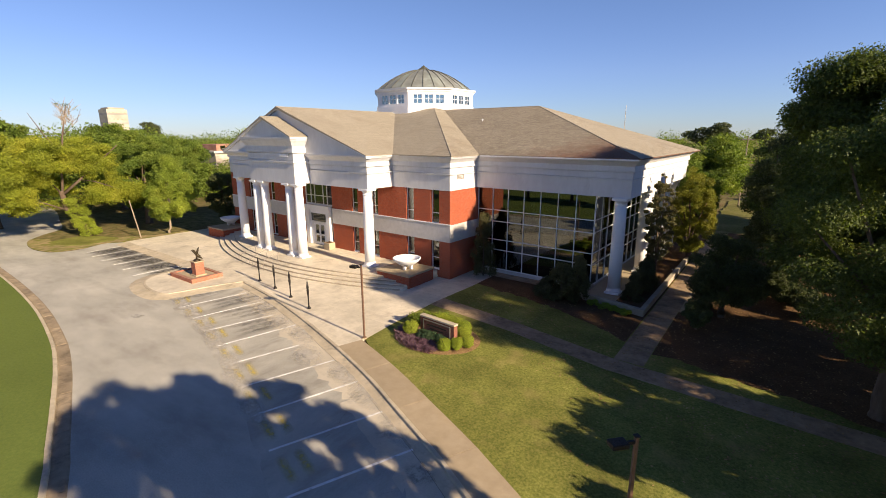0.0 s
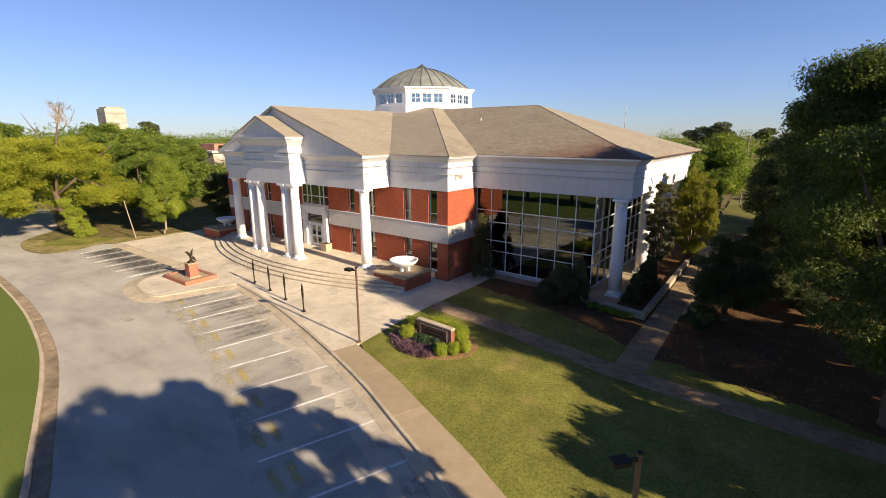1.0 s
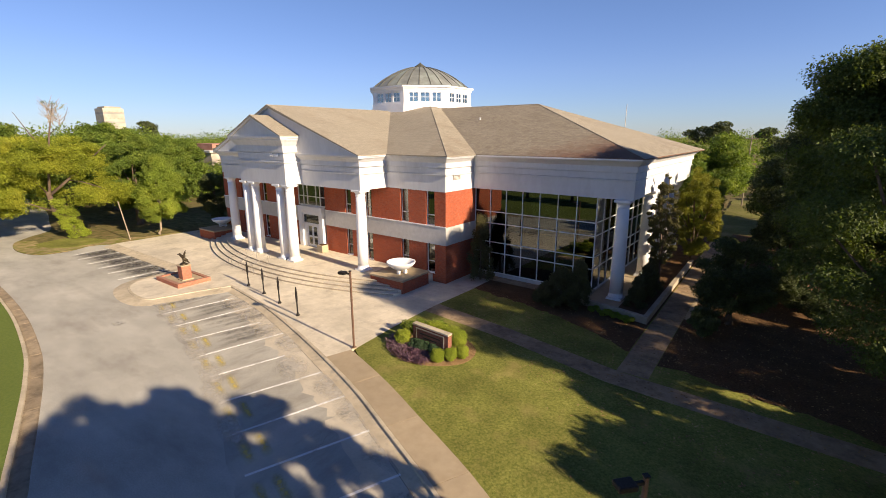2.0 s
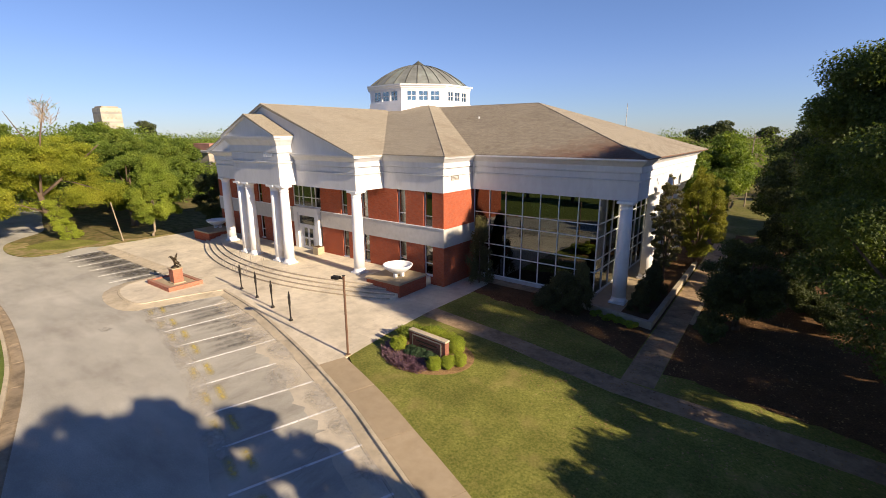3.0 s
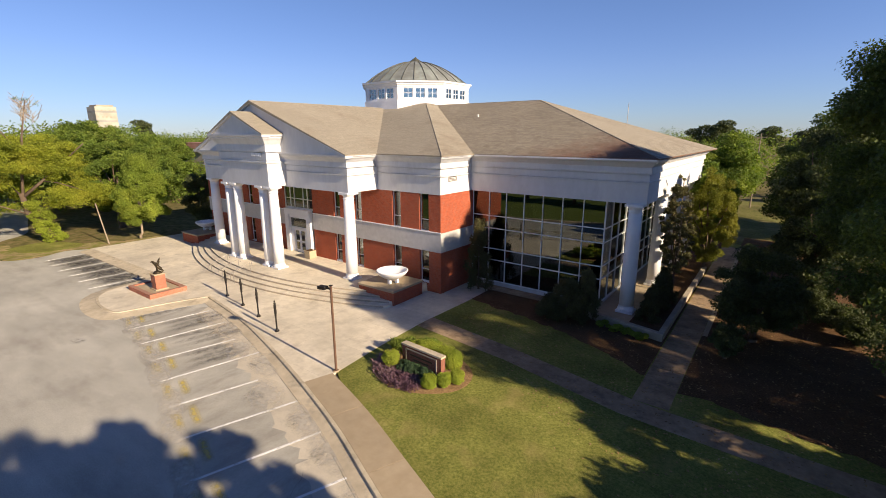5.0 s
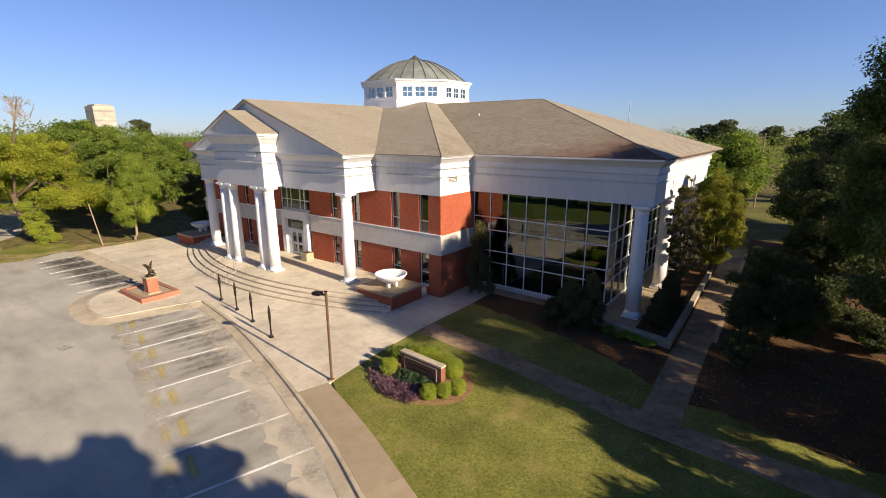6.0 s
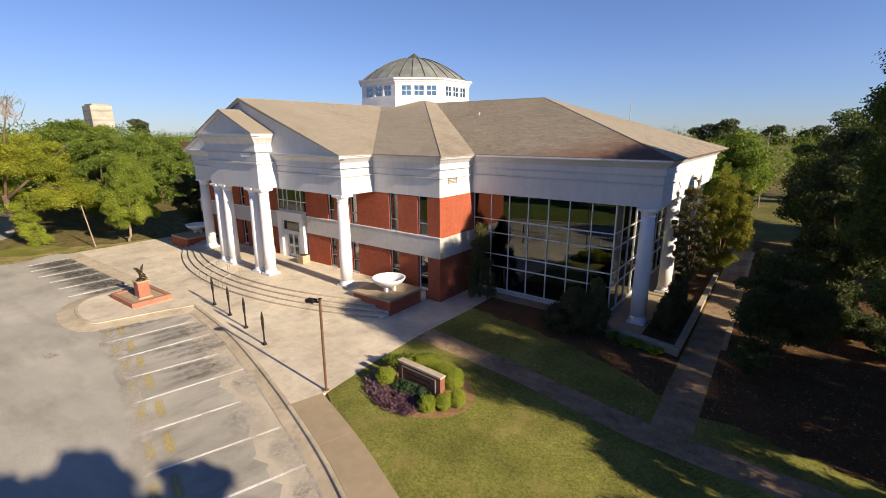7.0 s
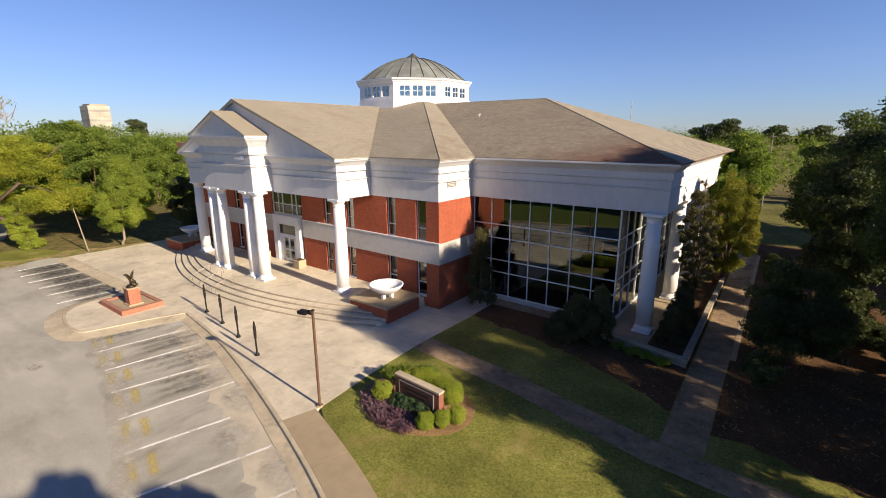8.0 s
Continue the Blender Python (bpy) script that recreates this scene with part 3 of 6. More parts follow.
KERB_PROFILE = [(0.0, -0.2), (0.0, 0.11), (-0.03, 0.15), (-0.18, 0.156), (-0.18, -0.2)]
GUTTER_PROFILE = [(0.52, -0.1), (0.52, 0.004), (0.0, 0.06), (0.0, -0.1)]
EDGE = ISLAND[:-1] + KERB
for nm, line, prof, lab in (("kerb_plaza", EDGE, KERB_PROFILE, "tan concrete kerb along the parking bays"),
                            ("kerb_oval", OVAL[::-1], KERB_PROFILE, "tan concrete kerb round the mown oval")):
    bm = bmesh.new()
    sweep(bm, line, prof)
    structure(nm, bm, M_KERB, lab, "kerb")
bm = bmesh.new()
sweep(bm, ISLAND, [(0.92, -0.1), (0.92, 0.004), (0.0, 0.115), (0.0, -0.1)])
structure("gutter_island", bm, M_KERB, "sloping concrete apron round the statue island", "gutter")
bm = bmesh.new()
sweep(bm, KERB, GUTTER_PROFILE)
structure("gutter_plaza", bm, M_KERB, "tan concrete gutter strip beside the asphalt", "gutter")
bm = bmesh.new()
sweep(bm, OVAL[::-1], [(0.56, -0.1), (0.56, 0.008), (0.0, 0.02), (0.0, -0.1)])
oval_gutter = structure("gutter_oval", bm, M_GUTTER, "narrow gutter of brown stained slabs round the oval", "gutter")
near, far_side = shifted(OVAL, -0.07), shifted(OVAL, -0.5)
for i in range(0, len(OVAL) - 3, 3):
    if OVAL[i][0] < -60:
        continue
    bm = bmesh.new()
    mixed = [tuple(a + (b - a) * t for a, b in zip(line[j], line[j + 1])) for line, j, t in ((near, i, 0.06), (near, i + 2, 0.94), (far_side, i + 2, 0.94), (far_side, i, 0.06))]
    slab(bm, [mixed[0], near[i + 1], near[i + 2], mixed[1], mixed[2], far_side[i + 2], far_side[i + 1], mixed[3]], -0.05, 0.026)
    ob = new("slab", to_mesh("slab", bm, M_GUTTER))
    ob.parent = oval_gutter

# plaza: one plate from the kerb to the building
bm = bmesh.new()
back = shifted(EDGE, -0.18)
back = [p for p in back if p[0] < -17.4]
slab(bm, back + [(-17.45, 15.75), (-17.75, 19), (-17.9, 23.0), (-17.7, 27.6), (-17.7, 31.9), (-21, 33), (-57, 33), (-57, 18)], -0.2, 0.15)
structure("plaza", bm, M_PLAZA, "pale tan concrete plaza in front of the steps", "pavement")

bm = bmesh.new()
lawn_edge = [p for p in shifted(KERB, -1.6) if p[0] > -17.4]
slab(bm, [(-17.45, 15.75)] + lawn_edge + [(40, -15), (120, -15), (120, 58), (-17.7, 58), (-17.7, 27.6), (-17.9, 23.0), (-17.75, 19)], -0.2, 0.145)
structure("lawn", bm, M_LAWN, "sunlit lawn with yellow patches and tree shade", "lawn")
bm = bmesh.new()
slab(bm, ragged([(-6.5, 58), (30, 58), (34, 100), (-6.5, 96), (-6.5, 58)], 1.5, 0.4, 8)[:-1], -0.2, 0.1)
structure("rear_lawn", bm, M_FIELD, "open grass beyond the side path", "lawn")
bm = bmesh.new()
slab(bm, shifted(OVAL, 0.18) + [(10, -60), (-95, -60)], -0.2, 0.13)
structure("oval_lawn", bm, M_LAWN2, "smooth mown green grass inside the drive", "lawn")
bm = bmesh.new()
slab(bm, FARK + [(-57, 60), (-60, 120), (-130, 120)], -0.2, 0.06)
structure("woodland_verge", bm, M_ROUGH, "patchy grass and leaf litter under trees", "verge")
bm = bmesh.new()
slab(bm, FARK[-26:] + [(-56.0, 19.5), (-56.2, 23.4), (-57.2, 26.5), (-58.2, 24.6), (-58.6, 21.5), (-60.4, 19.2), (-61.0, 16.5), (-60.2, 14.2), (-62.0, 12.9), (-66, 13.4)], -0.1, 0.075)
structure("dirt_edge", bm, M_DIRT, "bare tan dirt along the edge of the drive", "verge")
bm = bmesh.new()
slab(bm, smooth_line([(-64.0, 12.7), (-61.2, 13.1), (-59.5, 14.4), (-59.2, 16.4), (-60.0, 18.2), (-62.4, 17.6), (-65.0, 16.0), (-64.0, 12.7)], 0.5)[:-1], 0.03, 0.09)
structure("verge_grass", bm, M_LAWN, "strip of bright grass beside the kerb", "verge")

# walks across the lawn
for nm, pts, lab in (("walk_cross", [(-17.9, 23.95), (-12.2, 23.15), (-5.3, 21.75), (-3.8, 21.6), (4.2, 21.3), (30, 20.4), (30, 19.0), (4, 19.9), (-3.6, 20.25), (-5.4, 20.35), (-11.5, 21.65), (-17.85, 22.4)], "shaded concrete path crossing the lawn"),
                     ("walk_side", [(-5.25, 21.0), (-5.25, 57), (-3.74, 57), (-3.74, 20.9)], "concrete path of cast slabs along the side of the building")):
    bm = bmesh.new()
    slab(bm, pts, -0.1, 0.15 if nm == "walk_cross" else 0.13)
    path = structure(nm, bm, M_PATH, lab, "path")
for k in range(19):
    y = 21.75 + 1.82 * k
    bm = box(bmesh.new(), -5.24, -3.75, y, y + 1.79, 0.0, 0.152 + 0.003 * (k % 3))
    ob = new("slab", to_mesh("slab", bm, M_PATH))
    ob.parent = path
    if k < 5:
        continue
    bm = box(bmesh.new(), -3.73, -3.46, y, y + 1.79, 0.0, 0.165 + 0.004 * (k % 2))
    ob = new("edging", to_mesh("edging", bm, M_WALK))
    ob.parent = path
pave = tagged(new("pavement"), "tan concrete pavement of cast slabs beside the kerb", "pavement", kind="structure")
inner, outer = shifted(KERB, -0.19), shifted(KERB, -1.6)
pick = [i for i in range(len(KERB)) if KERB[i][0] > -18.2 and KERB[i][0] < 8]
def lerp2(a, b, t):
    return (a[0] + (b[0] - a[0]) * t, a[1] + (b[1] - a[1]) * t)
for i in pick[:-4:4]:
    bm = bmesh.new()
    near = [lerp2(inner[i], inner[i + 1], 0.012)] + inner[i + 1:i + 4] + [lerp2(inner[i + 3], inner[i + 4], 0.988)]
    away = [lerp2(outer[i], outer[i + 1], 0.012)] + outer[i + 1:i + 4] + [lerp2(outer[i + 3], outer[i + 4], 0.988)]
    slab(bm, near + away[::-1], -0.1, 0.152)
    ob = new("slab", to_mesh("slab", bm, M_WALK))
    ob.parent = pave

# parking bay lines and faded marks
STRIPES = [((-31.75, 11.95), (-30.85, 16.4)), ((-29.0, 11.58), (-28.15, 15.95)), ((-26.4, 11.0), (-25.3, 15.0)), ((-23.8, 10.37), (-22.7, 14.87)),
           ((-21.2, 9.63), (-20.15, 13.18)), ((-18.62, 8.77), (-17.13, 13.18)), ((-16.06, 7.87), (-14.57, 12.37)), ((-13.54, 6.9), (-11.82, 11.38)),
           ((-11.05, 5.85), (-9.2, 10.2)), ((-8.6, 4.7), (-6.6, 8.9)),
           ((-42.7, 13.2), (-42.5, 17.3)), ((-45.4, 13.4), (-45.1, 17.3)), ((-47.9, 13.5), (-47.7, 17.3)), ((-50.4, 13.4), (-50.2, 17.3)), ((-53.0, 13.5), (-53.0, 17.2)), ((-55.4, 13.8), (-55.6, 17.0))]
starts, ends = [s[0] for s in STRIPES[:10]], [p for p in shifted(KERB, 0.54) if -32.3 < p[0] < -5.5]
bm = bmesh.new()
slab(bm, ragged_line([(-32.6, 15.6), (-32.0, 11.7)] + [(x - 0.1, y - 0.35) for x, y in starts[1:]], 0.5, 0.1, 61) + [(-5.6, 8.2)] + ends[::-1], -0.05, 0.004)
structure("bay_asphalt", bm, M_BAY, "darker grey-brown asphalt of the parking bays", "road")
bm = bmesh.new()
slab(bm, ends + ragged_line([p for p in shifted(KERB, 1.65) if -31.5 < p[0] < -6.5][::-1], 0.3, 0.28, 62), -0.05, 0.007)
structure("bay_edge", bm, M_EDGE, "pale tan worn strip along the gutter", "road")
for a, b in STRIPES:
    bm = bmesh.new()
    n = Vector((b[1] - a[1], a[0] - b[0])).normalized() * 0.055
    slab(bm, [(a[0] - n.x, a[1] - n.y), (b[0] - n.x, b[1] - n.y), (b[0] + n.x, b[1] + n.y), (a[0] + n.x, a[1] + n.y)], -0.01, 0.011)
    tagged(new("parking_line", to_mesh("parking_line", bm, M_LINE)), "worn white parking bay line on asphalt", "parking line", "parking bay lines")
MARKS = [(-33.12, 12.5), (-30.35, 11.95), (-27.85, 11.5), (-25.4, 10.9), (-22.6, 10.2), (-19.95, 9.4), (-17.35, 8.5), (-14.75, 7.65), (-12.15, 6.7)]
for i, (x, y) in enumerate(MARKS):
    for k in range(2):
        bm = bmesh.new()
        bm.faces.new([bm.verts.new((u * 0.9, v * 0.23, 0)) for u, v in ((-1, -1), (1, -1), (1, 1), (-1, 1))])
        ob = tagged(new("paint_mark", to_mesh("paint_mark", bm, M_YELLOW)), "faded yellow paint mark on asphalt", "paint mark", "faded yellow bay marks")
        ob.matrix_world = pose(x + 0.16 * k, y + 0.64 * k, 0.0125, 0, 0, -16.5)

# soft oil stains and tyre streaks in the bays
def stain(x, y, length, width, turn, material, z, label):
    bm = bmesh.new()
    bm.faces.new([bm.verts.new((u * length / 2, v * width / 2, 0)) for u, v in ((-1, -1), (1, -1), (1, 1), (-1, 1))])
    ob = tagged(new("oil_stain", to_mesh("oil_stain", bm, material)), label, "oil stain", "oil stains in the bays")
    ob.matrix_world = pose(x, y, z + 0.0095, 0, 0, turn)
rng = random.Random(21)
for i, (a, b) in enumerate(STRIPES):
    far = i > 9
    way = Vector((b[0] - a[0], b[1] - a[1])).normalized()
    side = Vector((way.y, -way.x))
    turn = math.degrees(math.atan2(way.y, way.x))
    p = Vector(b) + side * 1.3 - way * (1.5 if far else 0.3)
    stain(p.x, p.y, 2.4 if far else 1.7, 1.6 if far else 1.3, turn + rng.uniform(-10, 10), M_STAIN, 0.0011 + 0.0001 * i, "soft dark oil stain in a parking bay")
    if far:
        for s in (0.7, 1.8):
            q = Vector(b) + side * s - way * 1.3
            stain(q.x, q.y, 4.8, 1.7, turn, M_SOOT, 0.0060 + 0.0001 * i + 0.001 * s, "dark streak along a parking bay")
    elif i < 3:
        for k, s in enumerate((0.5, 1.25, 1.9)):
            q = Vector(b) + side * s - way * rng.uniform(0.8, 1.8)
            stain(q.x, q.y, rng.uniform(3.0, 4.4), 0.75, turn + rng.uniform(-3, 3), M_STREAK, 0.0062 + 0.0004 * i + 0.0001 * k, "dark streak along a parking bay")
for i, (x, y) in enumerate(MARKS[:-1]):
    stain(x - 1.7 + rng.uniform(-0.3, 0.3), y + 0.4, 3.6, 1.1, -16 + rng.uniform(-8, 8), M_PALE, 0.0032 + 0.0001 * i, "pale worn patch on the asphalt")
    stain(STRIPES[i][1][0] + 1.4, STRIPES[i][1][1] - 0.5, 3.4, 1.7, -20 + rng.uniform(-8, 8), M_PALE, 0.0041 + 0.0001 * i, "pale worn patch on the asphalt")
stain(-33.0, 14.3, 4.4, 0.8, 74, M_STREAK, 0.0085, "dark streak beside the island kerb")
stain(-32.3, 9.6, 1.2, 0.8, 10, M_STAIN, 0.0088, "small dark oil stain on the drive")

# cracks in the asphalt and the dirty seam beside the gutter
def crack(a, b, width, seed):
    rng = random.Random(seed)
    n = max(4, int(math.hypot(b[0] - a[0], b[1] - a[1]) / 0.35))
    side = Vector((b[1] - a[1], a[0] - b[0])).normalized()
    line = [Vector(a).lerp(Vector(b), k / n) + side * rng.uniform(-0.12, 0.12) for k in range(n + 1)]
    bm = bmesh.new()
    rows = [[bm.verts.new((*(p + side * s * width * rng.uniform(0.4, 1.0)), 0.0215)) for s in (-0.5, 0.5)] for p in line]
    for p, q in zip(rows, rows[1:]):
        bm.faces.new((p[0], p[1], q[1], q[0]))
    tagged(new("asphalt_crack", to_mesh("asphalt_crack", bm, M_CRACK)), "thin dark crack running through the asphalt", "crack", "cracks in the asphalt")
for k, (a, b, w) in enumerate([((-13.2, 10.6), (-12.4, 8.6), 0.014), ((-8.4, 8.2), (-9.4, 6.2), 0.014)]):
    crack(a, b, w, 70 + k)
bm = bmesh.new()
outer_edge, inner_edge = shifted(KERB, 0.532), shifted(KERB, 0.517)
strip = [[bm.verts.new((*p, 0.0125)) for p in pair] for pair in zip(outer_edge, inner_edge)]
for p, q in zip(strip, strip[1:]):
    bm.faces.new((p[0], p[1], q[1], q[0]))
structure("gutter_seam", bm, M_CRACK, "dirty seam between gutter and asphalt", "seam")

# steps and podium
ARC = (-34.3, 50.75)
def arc_pts(r, x0, x1, n=48):
    return [(x0 + (x1 - x0) * i / n, ARC[1] - math.sqrt(r * r - (x0 + (x1 - x0) * i / n - ARC[0]) ** 2)) for i in range(n + 1)]
podium = tagged(new("podium"), "pale concrete podium with four curved steps", "steps", kind="structure")
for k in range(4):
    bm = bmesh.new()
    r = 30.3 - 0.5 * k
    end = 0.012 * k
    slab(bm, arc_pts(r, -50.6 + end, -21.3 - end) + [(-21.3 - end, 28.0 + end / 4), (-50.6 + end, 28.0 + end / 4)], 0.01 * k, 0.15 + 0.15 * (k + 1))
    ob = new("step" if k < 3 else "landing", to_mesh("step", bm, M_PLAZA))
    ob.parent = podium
    # a strip in a darker tan than the treads on each riser face
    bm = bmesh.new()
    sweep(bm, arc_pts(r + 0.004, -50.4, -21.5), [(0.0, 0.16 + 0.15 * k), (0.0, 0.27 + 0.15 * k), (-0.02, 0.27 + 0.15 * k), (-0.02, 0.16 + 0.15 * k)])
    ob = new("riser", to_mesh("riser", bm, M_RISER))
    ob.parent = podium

# ---- the building ----
LIB = thing("library_building", (-20.0, 28.05, 0), "white and red-brick columned public building with a low copper dome", "building")
FY, EAVE, ENT = 28.05, 10.0, 7.3
WINX = [(-31.36, -30.55), (-28.75, -27.93), (-24.58, -23.73), (-21.92, -21.06)]
WINX = sorted(WINX + [(-72.5 - b, -72.5 - a) for a, b in WINX])
DOORX = (-38.4, -34.2)
cuts = sorted(WINX + [DOORX])
def strips(x0, x1, holes):
    out, x = [], x0
    for a, b in holes:
        out.append((x, a))
        x = b
    out.append((x, x1))
    return out
for z0, z1 in ((0.1, 3.2), (4.6, 7.295)):
    rows = [(a, b, FY, FY + 0.35, z0, z1) for a, b in strips(-52.5, -20.0, cuts)]
    if z0 < 1:
        rows += [(a, b, FY, FY + 0.35, z0, 0.8) for a, b in WINX]
    for r in rows:
        part("brick_wall", boxes([r]), M_BRICK, LIB)
    part("brick_wall", boxes([(-20.35, -20.0, FY + 0.352, 32.6, z0, min(z1, 7.295))]), M_BRICK, LIB, "sunlit red brick return")
    part("brick_wall", boxes([(-52.5, -52.15, FY + 0.352, 61.0, z0, z1)]), M_BRICK, LIB)
for a, b in ((-52.56, DOORX[0]), (DOORX[1], -19.94)):
    part("stone_band", boxes([(a, b, FY - 0.06, FY + 0.35, 3.202, 4.598)]), M_BAND, LIB, "pale cast-stone band between the storeys")
    part("band_sill", boxes([(a, b, FY - 0.1, FY, 4.6, 4.66)]), M_PAINT, LIB)
part("stone_band", boxes([(-20.35, -19.94, FY + 0.352, 31.96, 3.202, 4.598)]), M_BAND, LIB)
part("stone_band", boxes([(-52.56, -52.15, FY + 0.352, 61, 3.202, 4.598)]), M_BAND, LIB)
part("rear_wall", boxes([(-52.15, -20.35, 60.65, 61.0, 0, 10), (-20.35, -8.3, 51.7, 52.05, 0, 10), (-20.35, -20.0, 52.05, 61.0, 0, 10)]), M_STUCCO, LIB)
part("floor_slab", boxes([(-52.1, -20.36, FY + 0.4, 60.6, 0.4, 0.74), (-20.0, -10.1, 32.3, 51.6, 0.1, 0.44)]), M_CARPET, LIB)
part("floor_slab", boxes([(-52.1, -20.36, FY + 0.4, 60.6, 3.7, 4.1), (-20.36, -12.5, 40.0, 51.6, 3.7, 4.1)]), M_INSIDE, LIB)
part("ceiling_slab", boxes([(-52.1, -20.36, FY + 0.4, 38.5, 7.4, 7.6), (-20.34, -10.1, 32.4, 51.6, 7.35, 7.6)]), M_INSIDE, LIB)
part("inner_wall", boxes([(-52.1, -20.36, 36.0, 36.2, 0.75, 7.4), (-20.34, -10.1, 48.0, 48.2, 0.45, 7.35)]), M_INSIDE, LIB)


def window(x0, x1, z0, z1, y, bars, parent, label):
    fr = part("window", boxes([(x0, x0 + 0.06, y, y + 0.1, z0, z1), (x1 - 0.06, x1, y, y + 0.1, z0, z1), (x0 + 0.06, x1 - 0.06, y, y + 0.1, z0, z0 + 0.06), (x0 + 0.06, x1 - 0.06, y, y + 0.1, z1 - 0.06, z1)]), M_FRAME, parent, label)
    zs = [z0 + 0.06] + bars + [z1 - 0.06]
    for b in bars:
        part("glazing_bar", boxes([(x0 + 0.06, x1 - 0.06, y + 0.01, y + 0.09, b - 0.03, b + 0.03)]), M_FRAME, fr)
    for a, b in zip(zs, zs[1:]):
        part("pane", boxes([(x0 + 0.05, x1 - 0.05, y + 0.045, y + 0.06, a, b)]), M_GLASS, fr)
    part("sill", boxes([(x0 - 0.0, x1 + 0.0, y - 0.16, y + 0.0, z0 - 0.05, z0 + 0.03)]), M_PAINT, fr)
    return fr


for a, b in WINX:
    window(a, b, 0.82, 3.2, FY + 0.16, [1.75], LIB, "tall narrow dark window")
    window(a, b, 4.62, 7.45, FY + 0.16, [5.45], LIB, "tall narrow dark window")

# entrance: glazed bay above a white door surround
ent = part("entrance_bay", boxes([(DOORX[0], DOORX[0] + 0.1, FY + 0.1, FY + 0.25, 4.8, 7.4), (DOORX[1] - 0.1, DOORX[1], FY + 0.1, FY + 0.25, 4.8, 7.4), (DOORX[0] + 0.1, DOORX[1] - 0.1, FY + 0.1, FY + 0.25, 4.8, 4.92)]), M_FRAME, LIB, "glazed bay over the main entrance")
ex = [DOORX[0] + 0.1, -37.55, -36.95, -35.65, -35.05, DOORX[1] - 0.1]
for x in ex[1:-1]:
    part("mullion", boxes([(x - 0.04, x + 0.04, FY + 0.1, FY + 0.24, 4.92, 7.4)]), M_FRAME, ent)
part("transom", boxes([(ex[0], ex[-1], FY + 0.105, FY + 0.235, 5.68, 5.75)]), M_FRAME, ent)
for a, b in zip(ex, ex[1:]):
    for z0, z1 in ((4.92, 5.68), (5.75, 7.4)):
        part("pane", boxes([(a, b, FY + 0.16, FY + 0.175, z0, z1)]), M_GLASS, ent)
sur = part("door_surround", boxes([(-38.1, -34.5, FY - 0.3, FY + 0.3, 4.3, 4.79)], 0.015), M_PAINT, LIB, "white painted door surround")
for r in [(-38.15, -37.6, FY - 0.25, FY + 0.3, 0.75, 4.3), (-35.0, -34.45, FY - 0.25, FY + 0.3, 0.75, 4.3),
                                   (-37.6, -35.0, FY - 0.1, FY + 0.2, 3.95, 4.3), (-37.6, -35.0, FY - 0.05, FY + 0.15, 2.95, 3.12), (-37.6, -37.1, FY - 0.05, FY + 0.1, 0.75, 2.95), (-35.5, -35.0, FY - 0.05, FY + 0.1, 0.75, 2.95)]:
    part("jamb", boxes([r], 0.015), M_PAINT, sur)
part("pane", boxes([(-37.6, -35.0, FY + 0.04, FY + 0.055, 3.12, 3.95)]), M_GLASS, sur)
for x0 in (-37.08, -36.29):
    part("door", boxes([(x0, x0 + 0.12, FY, FY + 0.06, 0.76, 2.93), (x0 + 0.65, x0 + 0.77, FY, FY + 0.06, 0.76, 2.93), (x0 + 0.12, x0 + 0.65, FY, FY + 0.06, 0.76, 1.0), (x0 + 0.12, x0 + 0.65, FY, FY + 0.06, 2.78, 2.93), (x0 + 0.12, x0 + 0.65, FY, FY + 0.06, 1.7, 1.85)]), M_PAINT, sur, "white glazed entrance door")
for x0 in (-37.08, -36.29):
    for z0, z1 in ((1.0, 1.7), (1.85, 2.78)):
        part("pane", boxes([(x0 + 0.12, x0 + 0.65, FY + 0.025, FY + 0.035, z0, z1)]), M_GLASS, sur)
for x in (-34.43, -38.4):
    part("side_panel", boxes([(x, x + 0.23, FY + 0.1, FY + 0.2, 0.75, 4.79)]), M_GLASS, LIB)

# glazed corner room
GY, GX = 32.15, -10.0
gx = [-20.0 + 10.0 * i / 7 for i in range(8)]
gz = [0.45, 2.1, 2.97, 4.52, 5.46, 7.3]
gw = part("glass_wall", boxes([(-20.0, GX + 0.1, GY - 0.1, GY + 0.2, 0.05, 0.45), (GX - 0.2, GX + 0.1, GY + 0.2, 47.15, 0.05, 0.45)]), M_BAND, LIB, "tall gridded glass wall of the corner room")
for x in gx:
    part("mullion", boxes([(x - 0.028, x + 0.028, GY - 0.05, GY + 0.1, 0.45, 7.35)]), M_FRAME, gw)
for z in gz[:-1]:
    part("transom", boxes([(-20.0, GX, GY - 0.045, GY + 0.09, z, z + 0.06)]), M_FRAME, gw)
for a, b in zip(gx, gx[1:]):
    for z0, z1 in zip(gz, gz[1:]):
        part("pane", boxes([(a + 0.03, b - 0.03, GY + 0.02, GY + 0.035, z0 + 0.05, z1 + 0.01)]), M_GLASS, gw)
gy = [GY + 1.5 * i for i in range(11)]
for y in gy[1:]:
    part("mullion", boxes([(GX - 0.1, GX + 0.05, y - 0.035, y + 0.035, 0.45, 7.35)]), M_FRAME, gw)
for z in gz[:-1]:
    part("transom", boxes([(GX - 0.09, GX + 0.045, GY + 0.1, 47.15, z, z + 0.06)]), M_FRAME, gw)
for a, b in zip(gy, gy[1:]):
    for z0, z1 in zip(gz, gz[1:]):
        part("pane", boxes([(GX - 0.03, GX - 0.015, a + 0.03, b - 0.03, z0 + 0.05, z1 + 0.01)]), M_GLASS, gw)
part("side_wall", boxes([(GX - 0.3, GX, 47.2, 51.7, 0.1, 7.5)]), M_STUCCO, LIB, "white side wall")
